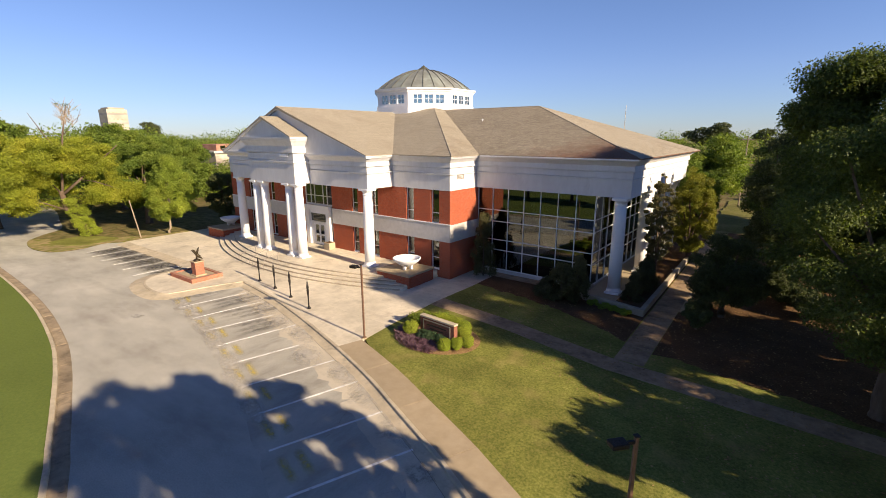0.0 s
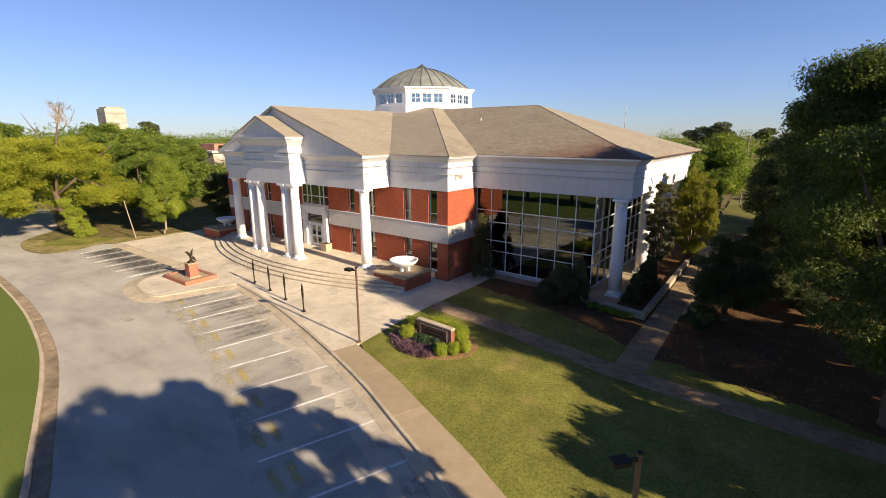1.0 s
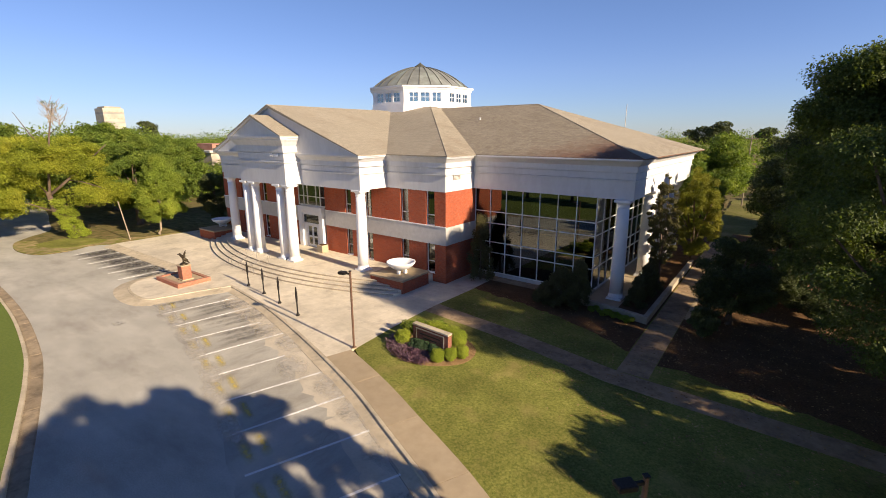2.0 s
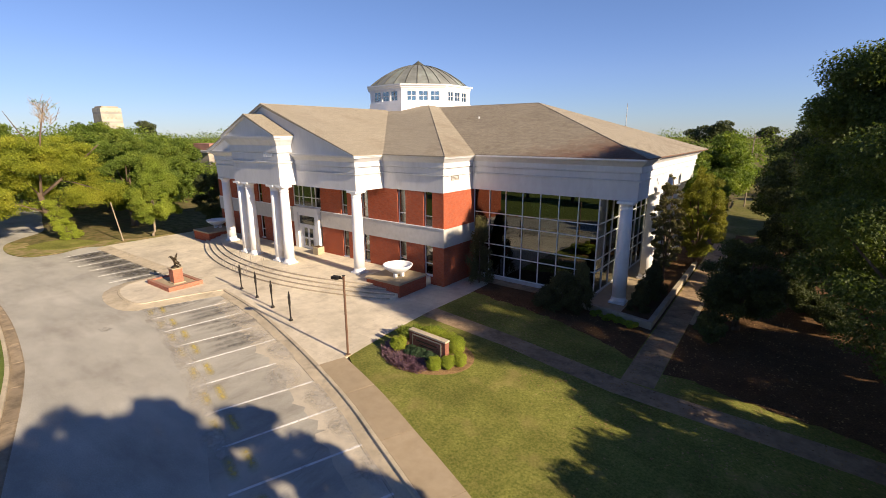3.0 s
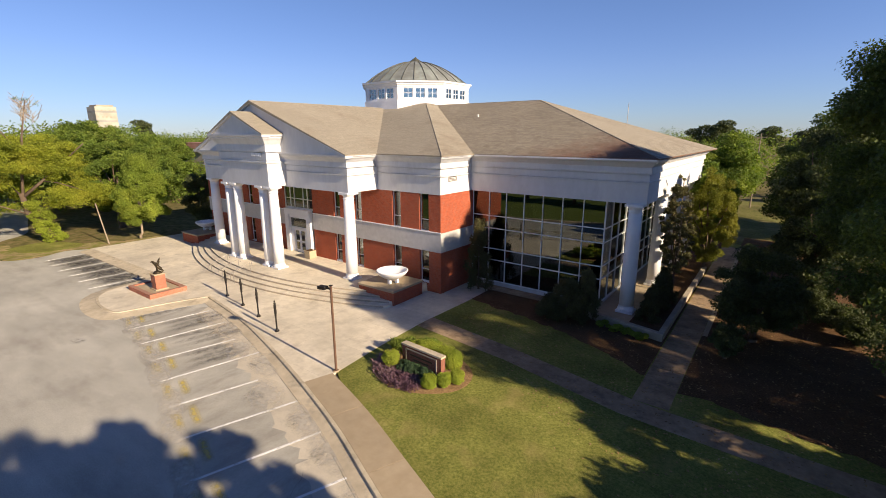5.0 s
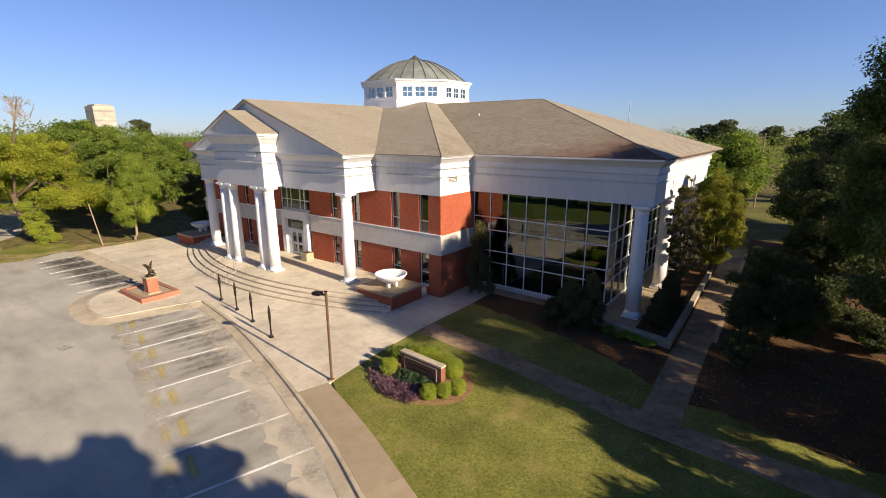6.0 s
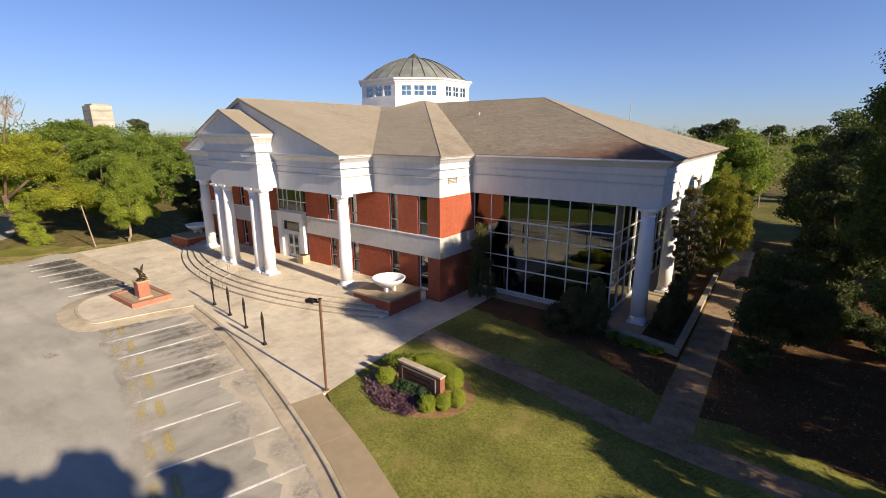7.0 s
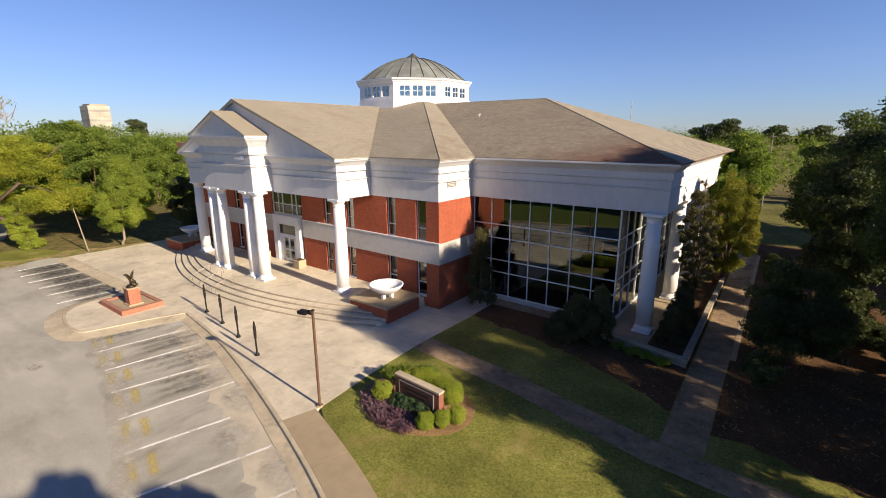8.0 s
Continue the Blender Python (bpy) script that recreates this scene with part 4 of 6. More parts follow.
part("inner_column", boxes([(-10.85, -10.5, 35.2, 35.55, 0.45, 7.35)]), M_PAINT, LIB)
part("inner_column", boxes([(-15.6, -15.2, 38.2, 38.6, 0.45, 7.35)]), M_PAINT, LIB)


def column(x, y, z0, z1, r):
    """A Tuscan column: square plinth and rings, swelling shaft, ringed capital."""
    bm = bmesh.new()
    h = z1 - z0
    lathe(bm, [(r, 0.42), (r * 1.0, h * 0.33), (r * 0.93, h * 0.7), (r * 0.84, h - 0.5)], (x, y, z0), 28)
    sh = part("column", bm, M_PAINT, LIB, "tall white round column", smooth=True)
    bm = box(bmesh.new(), x - r * 1.16, x + r * 1.16, y - r * 1.16, y + r * 1.16, z0, z0 + 0.14, 0.02)
    lathe(bm, [(r * 1.1, 0.14), (r * 1.16, 0.2), (r * 1.1, 0.27), (r * 1.05, 0.3), (r * 1.03, 0.38), (r, 0.43)], (x, y, z0), 28)
    part("base", bm, M_PAINT, sh)
    bm = box(bmesh.new(), x - r * 1.18, x + r * 1.18, y - r * 1.18, y + r * 1.18, z1 - 0.16, z1, 0.02)
    lathe(bm, [(r * 0.84, h - 0.52), (r * 0.92, h - 0.5), (r * 0.92, h - 0.44), (r * 0.84, h - 0.42), (r * 0.86, h - 0.32), (r * 1.12, h - 0.16)], (x, y, z0), 28)
    part("capital", bm, M_PAINT, sh)


for s in (-1, 1):
    for d in (3.3, 1.95):
        column(CX + s * d, 23.85, 0.75, 7.4, 0.42)
column(-45.95, 25.5, 0.75, 7.3, 0.44)
column(-26.5, 25.5, 0.75, 7.3, 0.44)
for y in (31.9, 38.6, 45.3):
    column(-8.17, y, 0.45, 7.3, 0.44)

# entablatures: one moulded run for the body, a taller one for the portico
def entab(z0, z1, back=0.7):
    h = z1 - z0
    return [(-back, z0), (0.0, z0), (0.0, z0 + 0.445 * h), (0.1, z0 + 0.452 * h), (0.105, z0 + 0.478 * h), (-0.035, z0 + 0.48 * h), (-0.035, z0 + 0.502 * h), (0.02, z0 + 0.504 * h), (0.02, z0 + 0.64 * h), (-0.03, z0 + 0.642 * h), (-0.03, z0 + 0.66 * h), (0.12, z0 + 0.662 * h), (0.125, z0 + 0.69 * h),
            (0.09, z0 + 0.8 * h), (0.3, z0 + 0.88 * h), (0.44, z0 + 0.92 * h), (0.46, z0 + 0.945 * h), (0.54, z0 + 0.955 * h), (0.56, z1 - 0.02), (-back, z1 - 0.02)]
def run(path, z0, z1, label, back=0.7):
    part("entablature", sweep(bmesh.new(), path, entab(z0, z1, back)), M_STUCCO, LIB, label)
MX0, MX1, MY = -46.45, -26.0, 25.05
run([(-52.5, 61.0), (-52.5, FY - 0.02), (MX0 - 0.01, FY - 0.02)], ENT, EAVE, "white moulded entablature", 0.3)
run([(MX0, FY + 0.3), (MX0, MY), (MX1, MY), (MX1, FY + 0.3)], ENT, EAVE, "white moulded entablature of the wide gabled porch")
run([(MX1 + 0.01, FY - 0.02), (-20.0, FY - 0.02), (-20.0, 32.1)], ENT, EAVE, "white moulded entablature over the brick corner", 0.3)
run([(-20.0, 31.8), (-7.55, 31.8), (-7.55, 34.4)], ENT, EAVE, "white moulded entablature over the glass corner", 1.0)
run([(-7.8, 34.4), (-7.8, 52.0), (-20.3, 52.0)], ENT, EAVE, "sunlit white moulded entablature", 0.9)
run([(CX - 3.5, MY), (CX - 3.5, 23.42), (CX + 3.5, 23.42), (CX + 3.5, MY)], 7.4, 11.42, "tall white entablature block of the portico", 1.2)
part("porch_ceiling", boxes([(MX0 + 0.7, MX1 - 0.7, MY + 0.7, FY, 7.5, 7.6), (CX - 2.3, CX + 2.3, 24.6, MY + 0.7, 7.5, 7.6), (-20, -8.5, 32.25, 32.8, 7.31, 7.4)]), M_PAINT, LIB)
part("porch_ceiling", boxes([(GX + 0.05, -8.65, 32.8, 51.9, 7.3, 7.4)]), M_PAINT, LIB)

# roofs
def prism(bm, tri, y0, y1):
    """A gable form: section points (x, z) run along y."""
    a = [bm.verts.new((x, y0, z)) for x, z in tri]
    b = [bm.verts.new((x, y1, z)) for x, z in tri]
    bm.faces.new(a)
    bm.faces.new(b)
    for i in range(len(tri)):
        j = (i + 1) % len(tri)
        bm.faces.new((a[i], a[j], b[j], b[i]))
    return bm
def frustum(bm, r0, z0, r1, z1, lip=0.07):
    rings = []
    for (x0, x1, y0, y1), z in ((r0, z0 - lip), (r0, z0), (r1, z1)):
        rings.append([bm.verts.new((x, y, z)) for x, y in ((x0, y0), (x1, y0), (x1, y1), (x0, y1))])
    for a, b in zip(rings, rings[1:]):
        for i in range(4):
            j = (i + 1) % 4
            bm.faces.new((a[i], a[j], b[j], b[i]))
    bm.faces.new(rings[0])
    bm.faces.new(rings[-1])
    return bm
dx, dy = 12.5, 13.7
roof = part("roof", frustum(bmesh.new(), (-53.1, -19.4, 27.42, 61.6), EAVE, (-53.1 + dx, -19.4 - dx, 27.42 + dy, 61.6 - dy), EAVE + 4.42), M_ROOF, LIB, "tan shingle hip roof")
bm = bmesh.new()
e = EAVE
WY, WR, WX, WP = 31.18, 4.25, -6.93, (-19.8, 42.3)
pts = [(-31.6, WY, e), (WX, WY, e), (WX, 52.6, e), (-31.6, 52.6, e), (*WP, e + WR), (-31.6, WP[1], e + WR)]
V = [bm.verts.new(p) for p in pts]
L = [bm.verts.new((p[0], p[1], e - 0.07)) for p in pts[:4]]
for f in ((0, 1, 4, 5), (1, 2, 4), (2, 3, 5, 4), (3, 0, 5)):
    bm.faces.new([V[i] for i in f])
for i in range(4):
    j = (i + 1) % 4
    bm.faces.new((L[i], L[j], V[j], V[i]))
bm.faces.new(L)
wing_roof = part("roof", bm, M_ROOF_WING, LIB, "tan shingle hip roof of the wing, darker near its corner")
# the east slope keeps the plain, lighter shingles
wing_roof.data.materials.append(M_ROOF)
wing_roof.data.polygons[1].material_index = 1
g0, g1 = MX0 - 0.57, MX1 + 0.57
gt = 14.03
bm = prism(bmesh.new(), [(g0, e - 0.05), (g0, e + 0.02), (CX, gt + 0.02), (g1, e + 0.02), (g1, e - 0.05), (CX, gt - 0.2)], MY - 0.58, 40.2)
gable_roof = part("roof", bm, M_ROOF, LIB, "tan shingle gable roof")
part("gable_wall", prism(bmesh.new(), [(g0 + 0.3, e - 0.02), (CX, gt - 0.2), (g1 - 0.3, e - 0.02)], MY - 0.36, MY + 0.3), M_STUCCO, LIB, "white triangular gable wall")
PY = 22.83
p0, p1, pe, pt = CX - 4.07, CX + 4.07, 11.42, 13.14
bm = prism(bmesh.new(), [(p0, pe - 0.05), (p0, pe + 0.02), (CX, pt + 0.02), (p1, pe + 0.02), (p1, pe - 0.05), (CX, pt - 0.18)], PY, MY + 0.1)
ped_roof = part("roof", bm, M_ROOF, LIB, "small tan shingle roof of the portico")
part("pediment", prism(bmesh.new(), [(CX - 3.85, pe - 0.02), (CX, pt - 0.2), (CX + 3.85, pe - 0.02)], PY + 0.22, MY + 0.04), M_STUCCO, LIB, "white triangular pediment")
def rake(a, b, y0, y1, hi, lo, name="raking_cornice"):
    (xa, za), (xb, zb) = a, b
    part(name, prism(bmesh.new(), [(xa, za - lo), (xb, zb - lo), (xb, zb - hi), (xa, za - hi)], y0, y1), M_STUCCO, LIB)
for s in (-1, 1):
    rake((g1 if s > 0 else g0, e), (CX, gt), MY - 0.56, MY + 0.06, 0.055, 0.24)
    rake((CX + s * 4.07, pe), (CX, pt), PY + 0.02, PY + 0.7, 0.055, 0.22)
def cap(p, q, parent):
    part("ridge_cap", limb(bmesh.new(), [Vector(p) + Vector((0, 0, 0.0)), Vector(q) + Vector((0, 0, 0.0))], 0.035, 0.035, 5), M_ROOF, parent)
cap((-19.4, 27.42, e), (-19.4 - dx, 27.42 + dy, e + 4.42), roof)
cap((WX, WY, e), (*WP, e + WR), wing_roof)
cap((WX, 52.6, e), (*WP, e + WR), wing_roof)
cap((*WP, e + WR), (-31.6, WP[1], e + WR), wing_roof)
cap((CX, MY - 0.58, gt), (CX, 40.2, gt), gable_roof)
cap((CX, PY, pt), (CX, MY, pt), ped_roof)
part("gutter", boxes([(-19.3, -7.1, WY - 0.05, WY + 0.07, 9.86, 9.95)]), M_PAINT, LIB)
part("plumbing_vent", lathe(bmesh.new(), [(0.05, -0.3), (0.05, 0.12), (0.09, 0.14), (0.09, 0.18), (0.0, 0.22)], (-23.9, 38.6, 12.83), 10), M_PAINT, LIB)

# lantern and dome
LC = Vector((CX, 45.25, 0))
AP = 5.64
HALF = AP * math.tan(math.pi / 8)
lantern = part("lantern", lathe(bmesh.new(), [(AP / math.cos(math.pi / 8) - 0.1, 13.2), (AP / math.cos(math.pi / 8) - 0.1, 13.5)], (CX, 45.25, 0), 8), M_STUCCO, LIB, "white octagonal lantern with small paned windows")
def obox(bm, m, x0, x1, y0, y1, z0, z1):
    bmesh.ops.create_cube(bm, size=1.0, matrix=m @ Matrix.Translation(((x0 + x1) / 2, (y0 + y1) / 2, (z0 + z1) / 2)) @ Matrix.Diagonal((x1 - x0, y1 - y0, z1 - z0, 1)))
    return bm
WZ0, WZ1 = 14.96, 15.98
for k in range(8):
    m = Matrix.Translation(LC) @ Matrix.Rotation(k * math.pi / 4, 4, "Z")
    bm = bmesh.new()
    ws = [(-1.75, -0.75), (-0.5, 0.5), (0.75, 1.75)]
    obox(bm, m, -HALF, HALF, -AP, -AP + 0.25, 13.0, WZ0)
    obox(bm, m, -HALF, HALF, -AP, -AP + 0.25, WZ1, 16.3)
    x = -HALF
    for a, b in ws + [(HALF, HALF)]:
        obox(bm, m, x, a, -AP, -AP + 0.25, WZ0, WZ1)
        x = b
    obox(bm, m, -HALF - 0.05, HALF + 0.05, -AP - 0.1, -AP + 0.02, 13.0, 14.74)
    part("lantern_wall", bm, M_PAINT, lantern)
    for a, b in ws:
        bm = bmesh.new()
        for r in ((a, a + 0.05, WZ0, WZ1), (b - 0.05, b, WZ0, WZ1), ((a + b) / 2 - 0.025, (a + b) / 2 + 0.025, WZ0, WZ1)):
            obox(bm, m, r[0], r[1], -AP + 0.05, -AP + 0.13, r[2], r[3])
        for z in (WZ0, WZ0 + 0.485, WZ1 - 0.05):
            obox(bm, m, a, b, -AP + 0.055, -AP + 0.125, z, z + 0.05)
        part("window_frame", bm, M_PAINT, lantern)
        part("pane", obox(bmesh.new(), m, a + 0.02, b - 0.02, -AP + 0.08, -AP + 0.09, WZ0, WZ1), M_CLEAR, lantern)
bm = bmesh.new()
R8 = AP / math.cos(math.pi / 8)
prof = [(R8 - 0.3, 16.08), (R8 + 0.05, 16.08), (R8 + 0.08, 16.22), (R8 + 0.16, 16.3), (R8 + 0.2, 16.42), (R8 + 0.34, 16.48), (R8 + 0.36, 16.64), (R8 - 0.3, 16.7)]
rings = [[bm.verts.new((CX + r * math.sin((k + 0.5) * math.pi / 4), 45.25 - r * math.cos((k + 0.5) * math.pi / 4), z)) for k in range(8)] for r, z in prof]
for i in range(len(prof)):
    a, b = rings[i], rings[(i + 1) % len(prof)]
    for k in range(8):
        j = (k + 1) % 8
        bm.faces.new((a[k], a[j], b[j], b[k]))
part("lantern_cornice", bm, M_PAINT, lantern)
DR = 5.75
dome_prof = [(DR + 0.2, 16.62)] + [(DR * f, 16.72 + 2.52 * (1 - f ** 1.9)) for f in (1.0, 0.95, 0.88, 0.8, 0.7, 0.6, 0.48, 0.36, 0.24, 0.12)]
bm = lathe(bmesh.new(), dome_prof, (CX, 45.25, 0), 28)
dome = part("dome", bm, M_COPPER, LIB, "low ribbed copper dome gone grey-green")
for k in range(28):
    a = 2 * math.pi * (k + 0.0) / 28
    part("seam", limb(bmesh.new(), [(CX + (r + 0.01) * math.cos(a), 45.25 + (r + 0.01) * math.sin(a), z + 0.03) for r, z in dome_prof[1:-1]], 0.035, 0.03, 5), M_SEAM, dome)
part("finial", lathe(bmesh.new(), [(1.2, 18.86), (1.32, 18.95), (1.28, 19.03), (0.8, 19.22), (0.4, 19.46), (0.12, 19.66), (0.0, 19.76)], (CX, 45.25, 0), 8), M_SEAM, dome, "dark metal cap")

# vent and lettering
vent = part("vent", boxes([(-20.0, -19.96, 28.95, 29.0, 8.15, 8.6), (-20.0, -19.96, 29.85, 29.9, 8.15, 8.6)]), M_STEEL, LIB, "louvred vent")
for k in range(5):
    part("slat", boxes([(-20.0, -19.95, 29.0, 29.85, 8.17 + 0.09 * k, 8.21 + 0.09 * k)]), M_STEEL, vent)
for k in range(5):
    x = -35.2 + 0.27 * k
    part("letter_bar", boxes([(x, x + 0.2, 23.34, 23.39, 9.72, 9.98)]), M_PAINT, LIB)

LIB.matrix_basis = pose(-20.04, 27.74, 0, 0, 0, -1.09)

# ---- things on the plaza ----
def plinth(s, label):
    """A brick block with a concrete cap beside the steps, s = 1 on the sunny end."""
    x0, x1 = (-24.5, -21.1) if s > 0 else (-53.0, -49.6)
    ys = 0.15 if s > 0 else 1.3
    ob = thing("brick_plinth", ((x0 + x1) / 2, 25.3 + ys, 0.15), label, "plinth", "plinths beside the steps")
    part("body", boxes([(x0 + 0.06, x1 - 0.06, 23.8 + ys, 26.85 + ys, 0.1, 1.05)]), M_BRICK, ob)
    part("cap", boxes([(x0, x1, 23.72 + ys, 26.92 + ys, 1.05, 1.2)], 0.02), M_WALK, ob, "concrete cap")
    return ob


plinth(1, "low red-brick plinth with a concrete cap in tree shade")
plinth(-1, "low red-brick plinth with a concrete cap beside the steps")
for x, yb in ((-22.48, 25.3), (-51.6, 27.15)):
    ob = thing("bowl_planter", (x, yb, 1.2), "wide white bowl planter standing on the brick plinth", "planter", "white bowl planters")
    bm = lathe(bmesh.new(), [(0.0, 0.3), (0.35, 0.3), (0.62, 0.42), (0.95, 0.66), (1.1, 0.86), (1.12, 0.93), (1.05, 0.95), (1.0, 0.9), (0.8, 0.72), (0.5, 0.55), (0.0, 0.5)], (x, yb, 1.2), 36)
    part("bowl", bm, M_PAINT, ob, smooth=True)
    for k in range(3):
        a = 2.1 * k + 0.6
        part("foot", boxes([(x + 0.32 * math.cos(a) - 0.11, x + 0.32 * math.cos(a) + 0.11, yb + 0.32 * math.sin(a) - 0.11, yb + 0.32 * math.sin(a) + 0.11, 1.2, 1.56)], 0.02), M_PAINT, ob)

# bird statue on a brick pedestal in a low brick planter
ped = thing("statue_pedestal", (-37.6, 16.1, 0.15), "red-brick pedestal in a low square brick planter", "pedestal")
for r in ((-39.5, -35.85, 14.85, 15.13), (-39.5, -35.85, 17.1, 17.38), (-39.5, -39.22, 15.13, 17.1), (-36.13, -35.85, 15.13, 17.1)):
    part("planter_wall", boxes([(*r, 0.1, 0.47)], 0.01), M_BRICK2, ped)
part("gravel", boxes([(-39.22, -36.13, 15.13, 17.1, 0.1, 0.38)]), M_WALK, ped, "tan gravel fill")
part("footing", boxes([(-37.6, -36.7, 15.6, 16.5, 0.3, 0.46)], 0.02), M_WALK, ped)
part("block", boxes([(-37.5, -36.8, 15.7, 16.4, 0.46, 1.5)]), M_BRICK2, ped)
part("cap", boxes([(-37.56, -36.74, 15.64, 16.46, 1.5, 1.58)], 0.02), M_WALK, ped, "pale stone cap")
bm = bmesh.new()
bx, by, bz = -37.15, 16.05, 1.58
lathe(bm, [(0.0, 0.0), (0.3, 0.0), (0.24, 0.1), (0.14, 0.16), (0.0, 0.18)], (bx, by, bz), 10)
limb(bm, [(bx, by, bz + 0.12), (bx + 0.03, by + 0.02, bz + 0.34), (bx, by + 0.08, bz + 0.5)], 0.07, 0.1, 8)
limb(bm, [(bx + 0.2, by + 0.2, bz + 0.3), (bx, by + 0.05, bz + 0.5), (bx - 0.1, by - 0.05, bz + 0.72), (bx - 0.16, by - 0.13, bz + 0.84)], 0.13, 0.09, 9)
limb(bm, [(bx - 0.15, by - 0.12, bz + 0.84), (bx - 0.24, by - 0.2, bz + 0.84), (bx - 0.3, by - 0.24, bz + 0.79)], 0.07, 0.02, 7)
for s in (-1, 1):
    for k in range(6):
        t = k / 5
        p = Vector((bx + 0.02, by + 0.03, bz + 0.58 - 0.03 * k))
        q = p + Vector((-s * (0.5 - 0.26 * t) * 0.55 + 0.1 * t, s * (0.5 - 0.26 * t) * 0.75, 0.45 - 0.42 * t))
        limb(bm, [p, p.lerp(q, 0.55) + Vector((0, 0, 0.07)), q], 0.075, 0.02, 5)
for k in range(3):
    limb(bm, [(bx + 0.15, by + 0.15, bz + 0.36), (bx + 0.38 + 0.05 * k, by + 0.3 - 0.06 * k, bz + 0.16)], 0.06, 0.03, 5)
tagged(new("bird_statue", to_mesh("bird_statue", bm, M_BRONZE, True)), "dark bronze statue of a bird with raised wings", "statue")

# dark posts along the kerb
def bollard():
    ob = thing("iron_post", (0, 0, 0), "slim dark iron post with an ornate upper half", "post", "iron posts on the plaza")
    part("base", lathe(bmesh.new(), [(0.13, 0), (0.13, 0.05), (0.09, 0.1), (0.07, 0.16), (0.055, 0.2)], (0, 0, 0), 12), M_IRON, ob)
    part("shaft", lathe(bmesh.new(), [(0.05, 0.18), (0.045, 0.95), (0.07, 0.98), (0.07, 1.02), (0.045, 1.05)], (0, 0, 0), 10), M_IRON, ob)
    bm = bmesh.new()
    lathe(bm, [(0.045, 1.04), (0.075, 1.1), (0.085, 1.3), (0.06, 1.38), (0.085, 1.46), (0.08, 1.62), (0.05, 1.7), (0.07, 1.74), (0.04, 1.8)], (0, 0, 0), 10)
    part("ornament", bm, M_IRON, ob)
    part("finial", lathe(bmesh.new(), [(0.03, 1.78), (0.055, 1.84), (0.03, 1.9), (0.0, 1.97)], (0, 0, 0), 8), M_IRON, ob)
    return ob


POSTS = [(-24.0, 16.9), (-26.9, 17.55), (-29.55, 18.06), (-32.2, 18.45)]
first = bollard()
for i, (x, y) in enumerate(POSTS):
    if i == 0:
        first.matrix_basis = pose(x, y, 0.15)
    else:
        copy_thing(first, pose(x, y, 0.15, 0, 0, 40 * i))


def lamp_post():
    ob = thing("street_lamp", (0, 0, 0), "slim bronze lamp post with one dark shoebox head", "street lamp", "lamp posts beside the pavement")
    part("footing", lathe(bmesh.new(), [(0.16, -0.1), (0.16, 0.05), (0.14, 0.07)], (0, 0, 0), 14), M_WALK, ob)
    bm = bmesh.new()
    box(bm, -0.045, 0.045, -0.045, 0.045, 0.06, 4.4, 0.01)
    part("pole", bm, M_POLE, ob)
    part("base_plate", boxes([(-0.1, 0.1, -0.1, 0.1, 0.07, 0.1)], 0.01), M_POLE, ob)
    part("arm", boxes([(-0.3, -0.05, -0.035, 0.035, 4.22, 4.3)]), M_IRON, ob)
    part("pole_cap", boxes([(-0.07, 0.07, -0.07, 0.07, 4.4, 4.44)], 0.01), M_IRON, ob)
    bm = box(bmesh.new(), -0.7, -0.26, -0.16, 0.16, 4.2, 4.34, 0.03)
    hd = part("lamp_head", bm, M_IRON, ob)
    part("lens", boxes([(-0.65, -0.31, -0.12, 0.12, 4.18, 4.198)]), M_CLEAR, hd)
    return ob


lamp = lamp_post()
lamp.matrix_basis = pose(-17.58, 15.8, 0.13, 0, 0, 12)
copy_thing(lamp, pose(-1.35, 9.2, 0.12, 0, 0, 48))

# handrails on the steps
for k, x in enumerate((-38.3, -36.3, -34.5)):
    yb = ARC[1] - math.sqrt(30.3 ** 2 - (x - ARC[0]) ** 2)
    ob = thing("handrail", (x, yb, 0.15), "slim metal handrail running down the curved steps", "handrail", "handrails on the steps")
    part("rail", limb(bmesh.new(), [(x, yb - 0.42, 0.6), (x, yb - 0.4, 0.92), (x, yb - 0.2, 0.98), (x, yb + 1.25, 1.5), (x, yb + 1.45, 1.5), (x, yb + 1.47, 1.2)], 0.022, 0.022, 7), M_STEEL, ob)
    for y, z0, z1 in ((yb - 0.15, 0.15, 1.0), (yb + 1.3, 0.62, 1.5)):
        part("post", limb(bmesh.new(), [(x, y, z0), (x, y, z1)], 0.022, 0.022, 7), M_STEEL, ob)

# bins by the door
for x in (-38.9, -34.0):
    ob = thing("planter_box", (x, 27.2, 0.75), "square tan concrete planter box beside the entrance", "planter", "planter boxes by the door")
    part("box", boxes([(x - 0.38, x + 0.38, 26.85, 27.6, 0.75, 1.45)], 0.03), M_WALK, ob)
    part("soil", boxes([(x - 0.3, x + 0.3, 26.93, 27.52, 1.4, 1.47)]), M_MULCH, ob)

# ---- sign and its bed ----
bm = bmesh.new()
slab(bm, smooth_line([(-17.0, 18.2), (-16.3, 16.95), (-14.6, 16.3), (-12.9, 16.7), (-11.75, 17.9), (-11.95, 19.4), (-13.4, 20.4), (-15.6, 20.6), (-16.9, 19.8), (-17.0, 18.2)], 0.4)[:-1], 0.05, 0.16)
tagged(new("flower_bed", to_mesh("flower_bed", bm, M_STRAW)), "oval pine-straw bed round the brick sign", "flower bed", kind="structure")
sg = thing("brick_sign", (-14.05, 18.27, 0.16), "low red-brick sign wall with a pale stone cap", "sign")
SG = pose(-14.05, 18.27, 0, 0, 0, -4)
def sbox(x0, x1, y0, y1, z0, z1):
    return obox(bmesh.new(), SG, x0, x1, y0, y1, z0, z1)
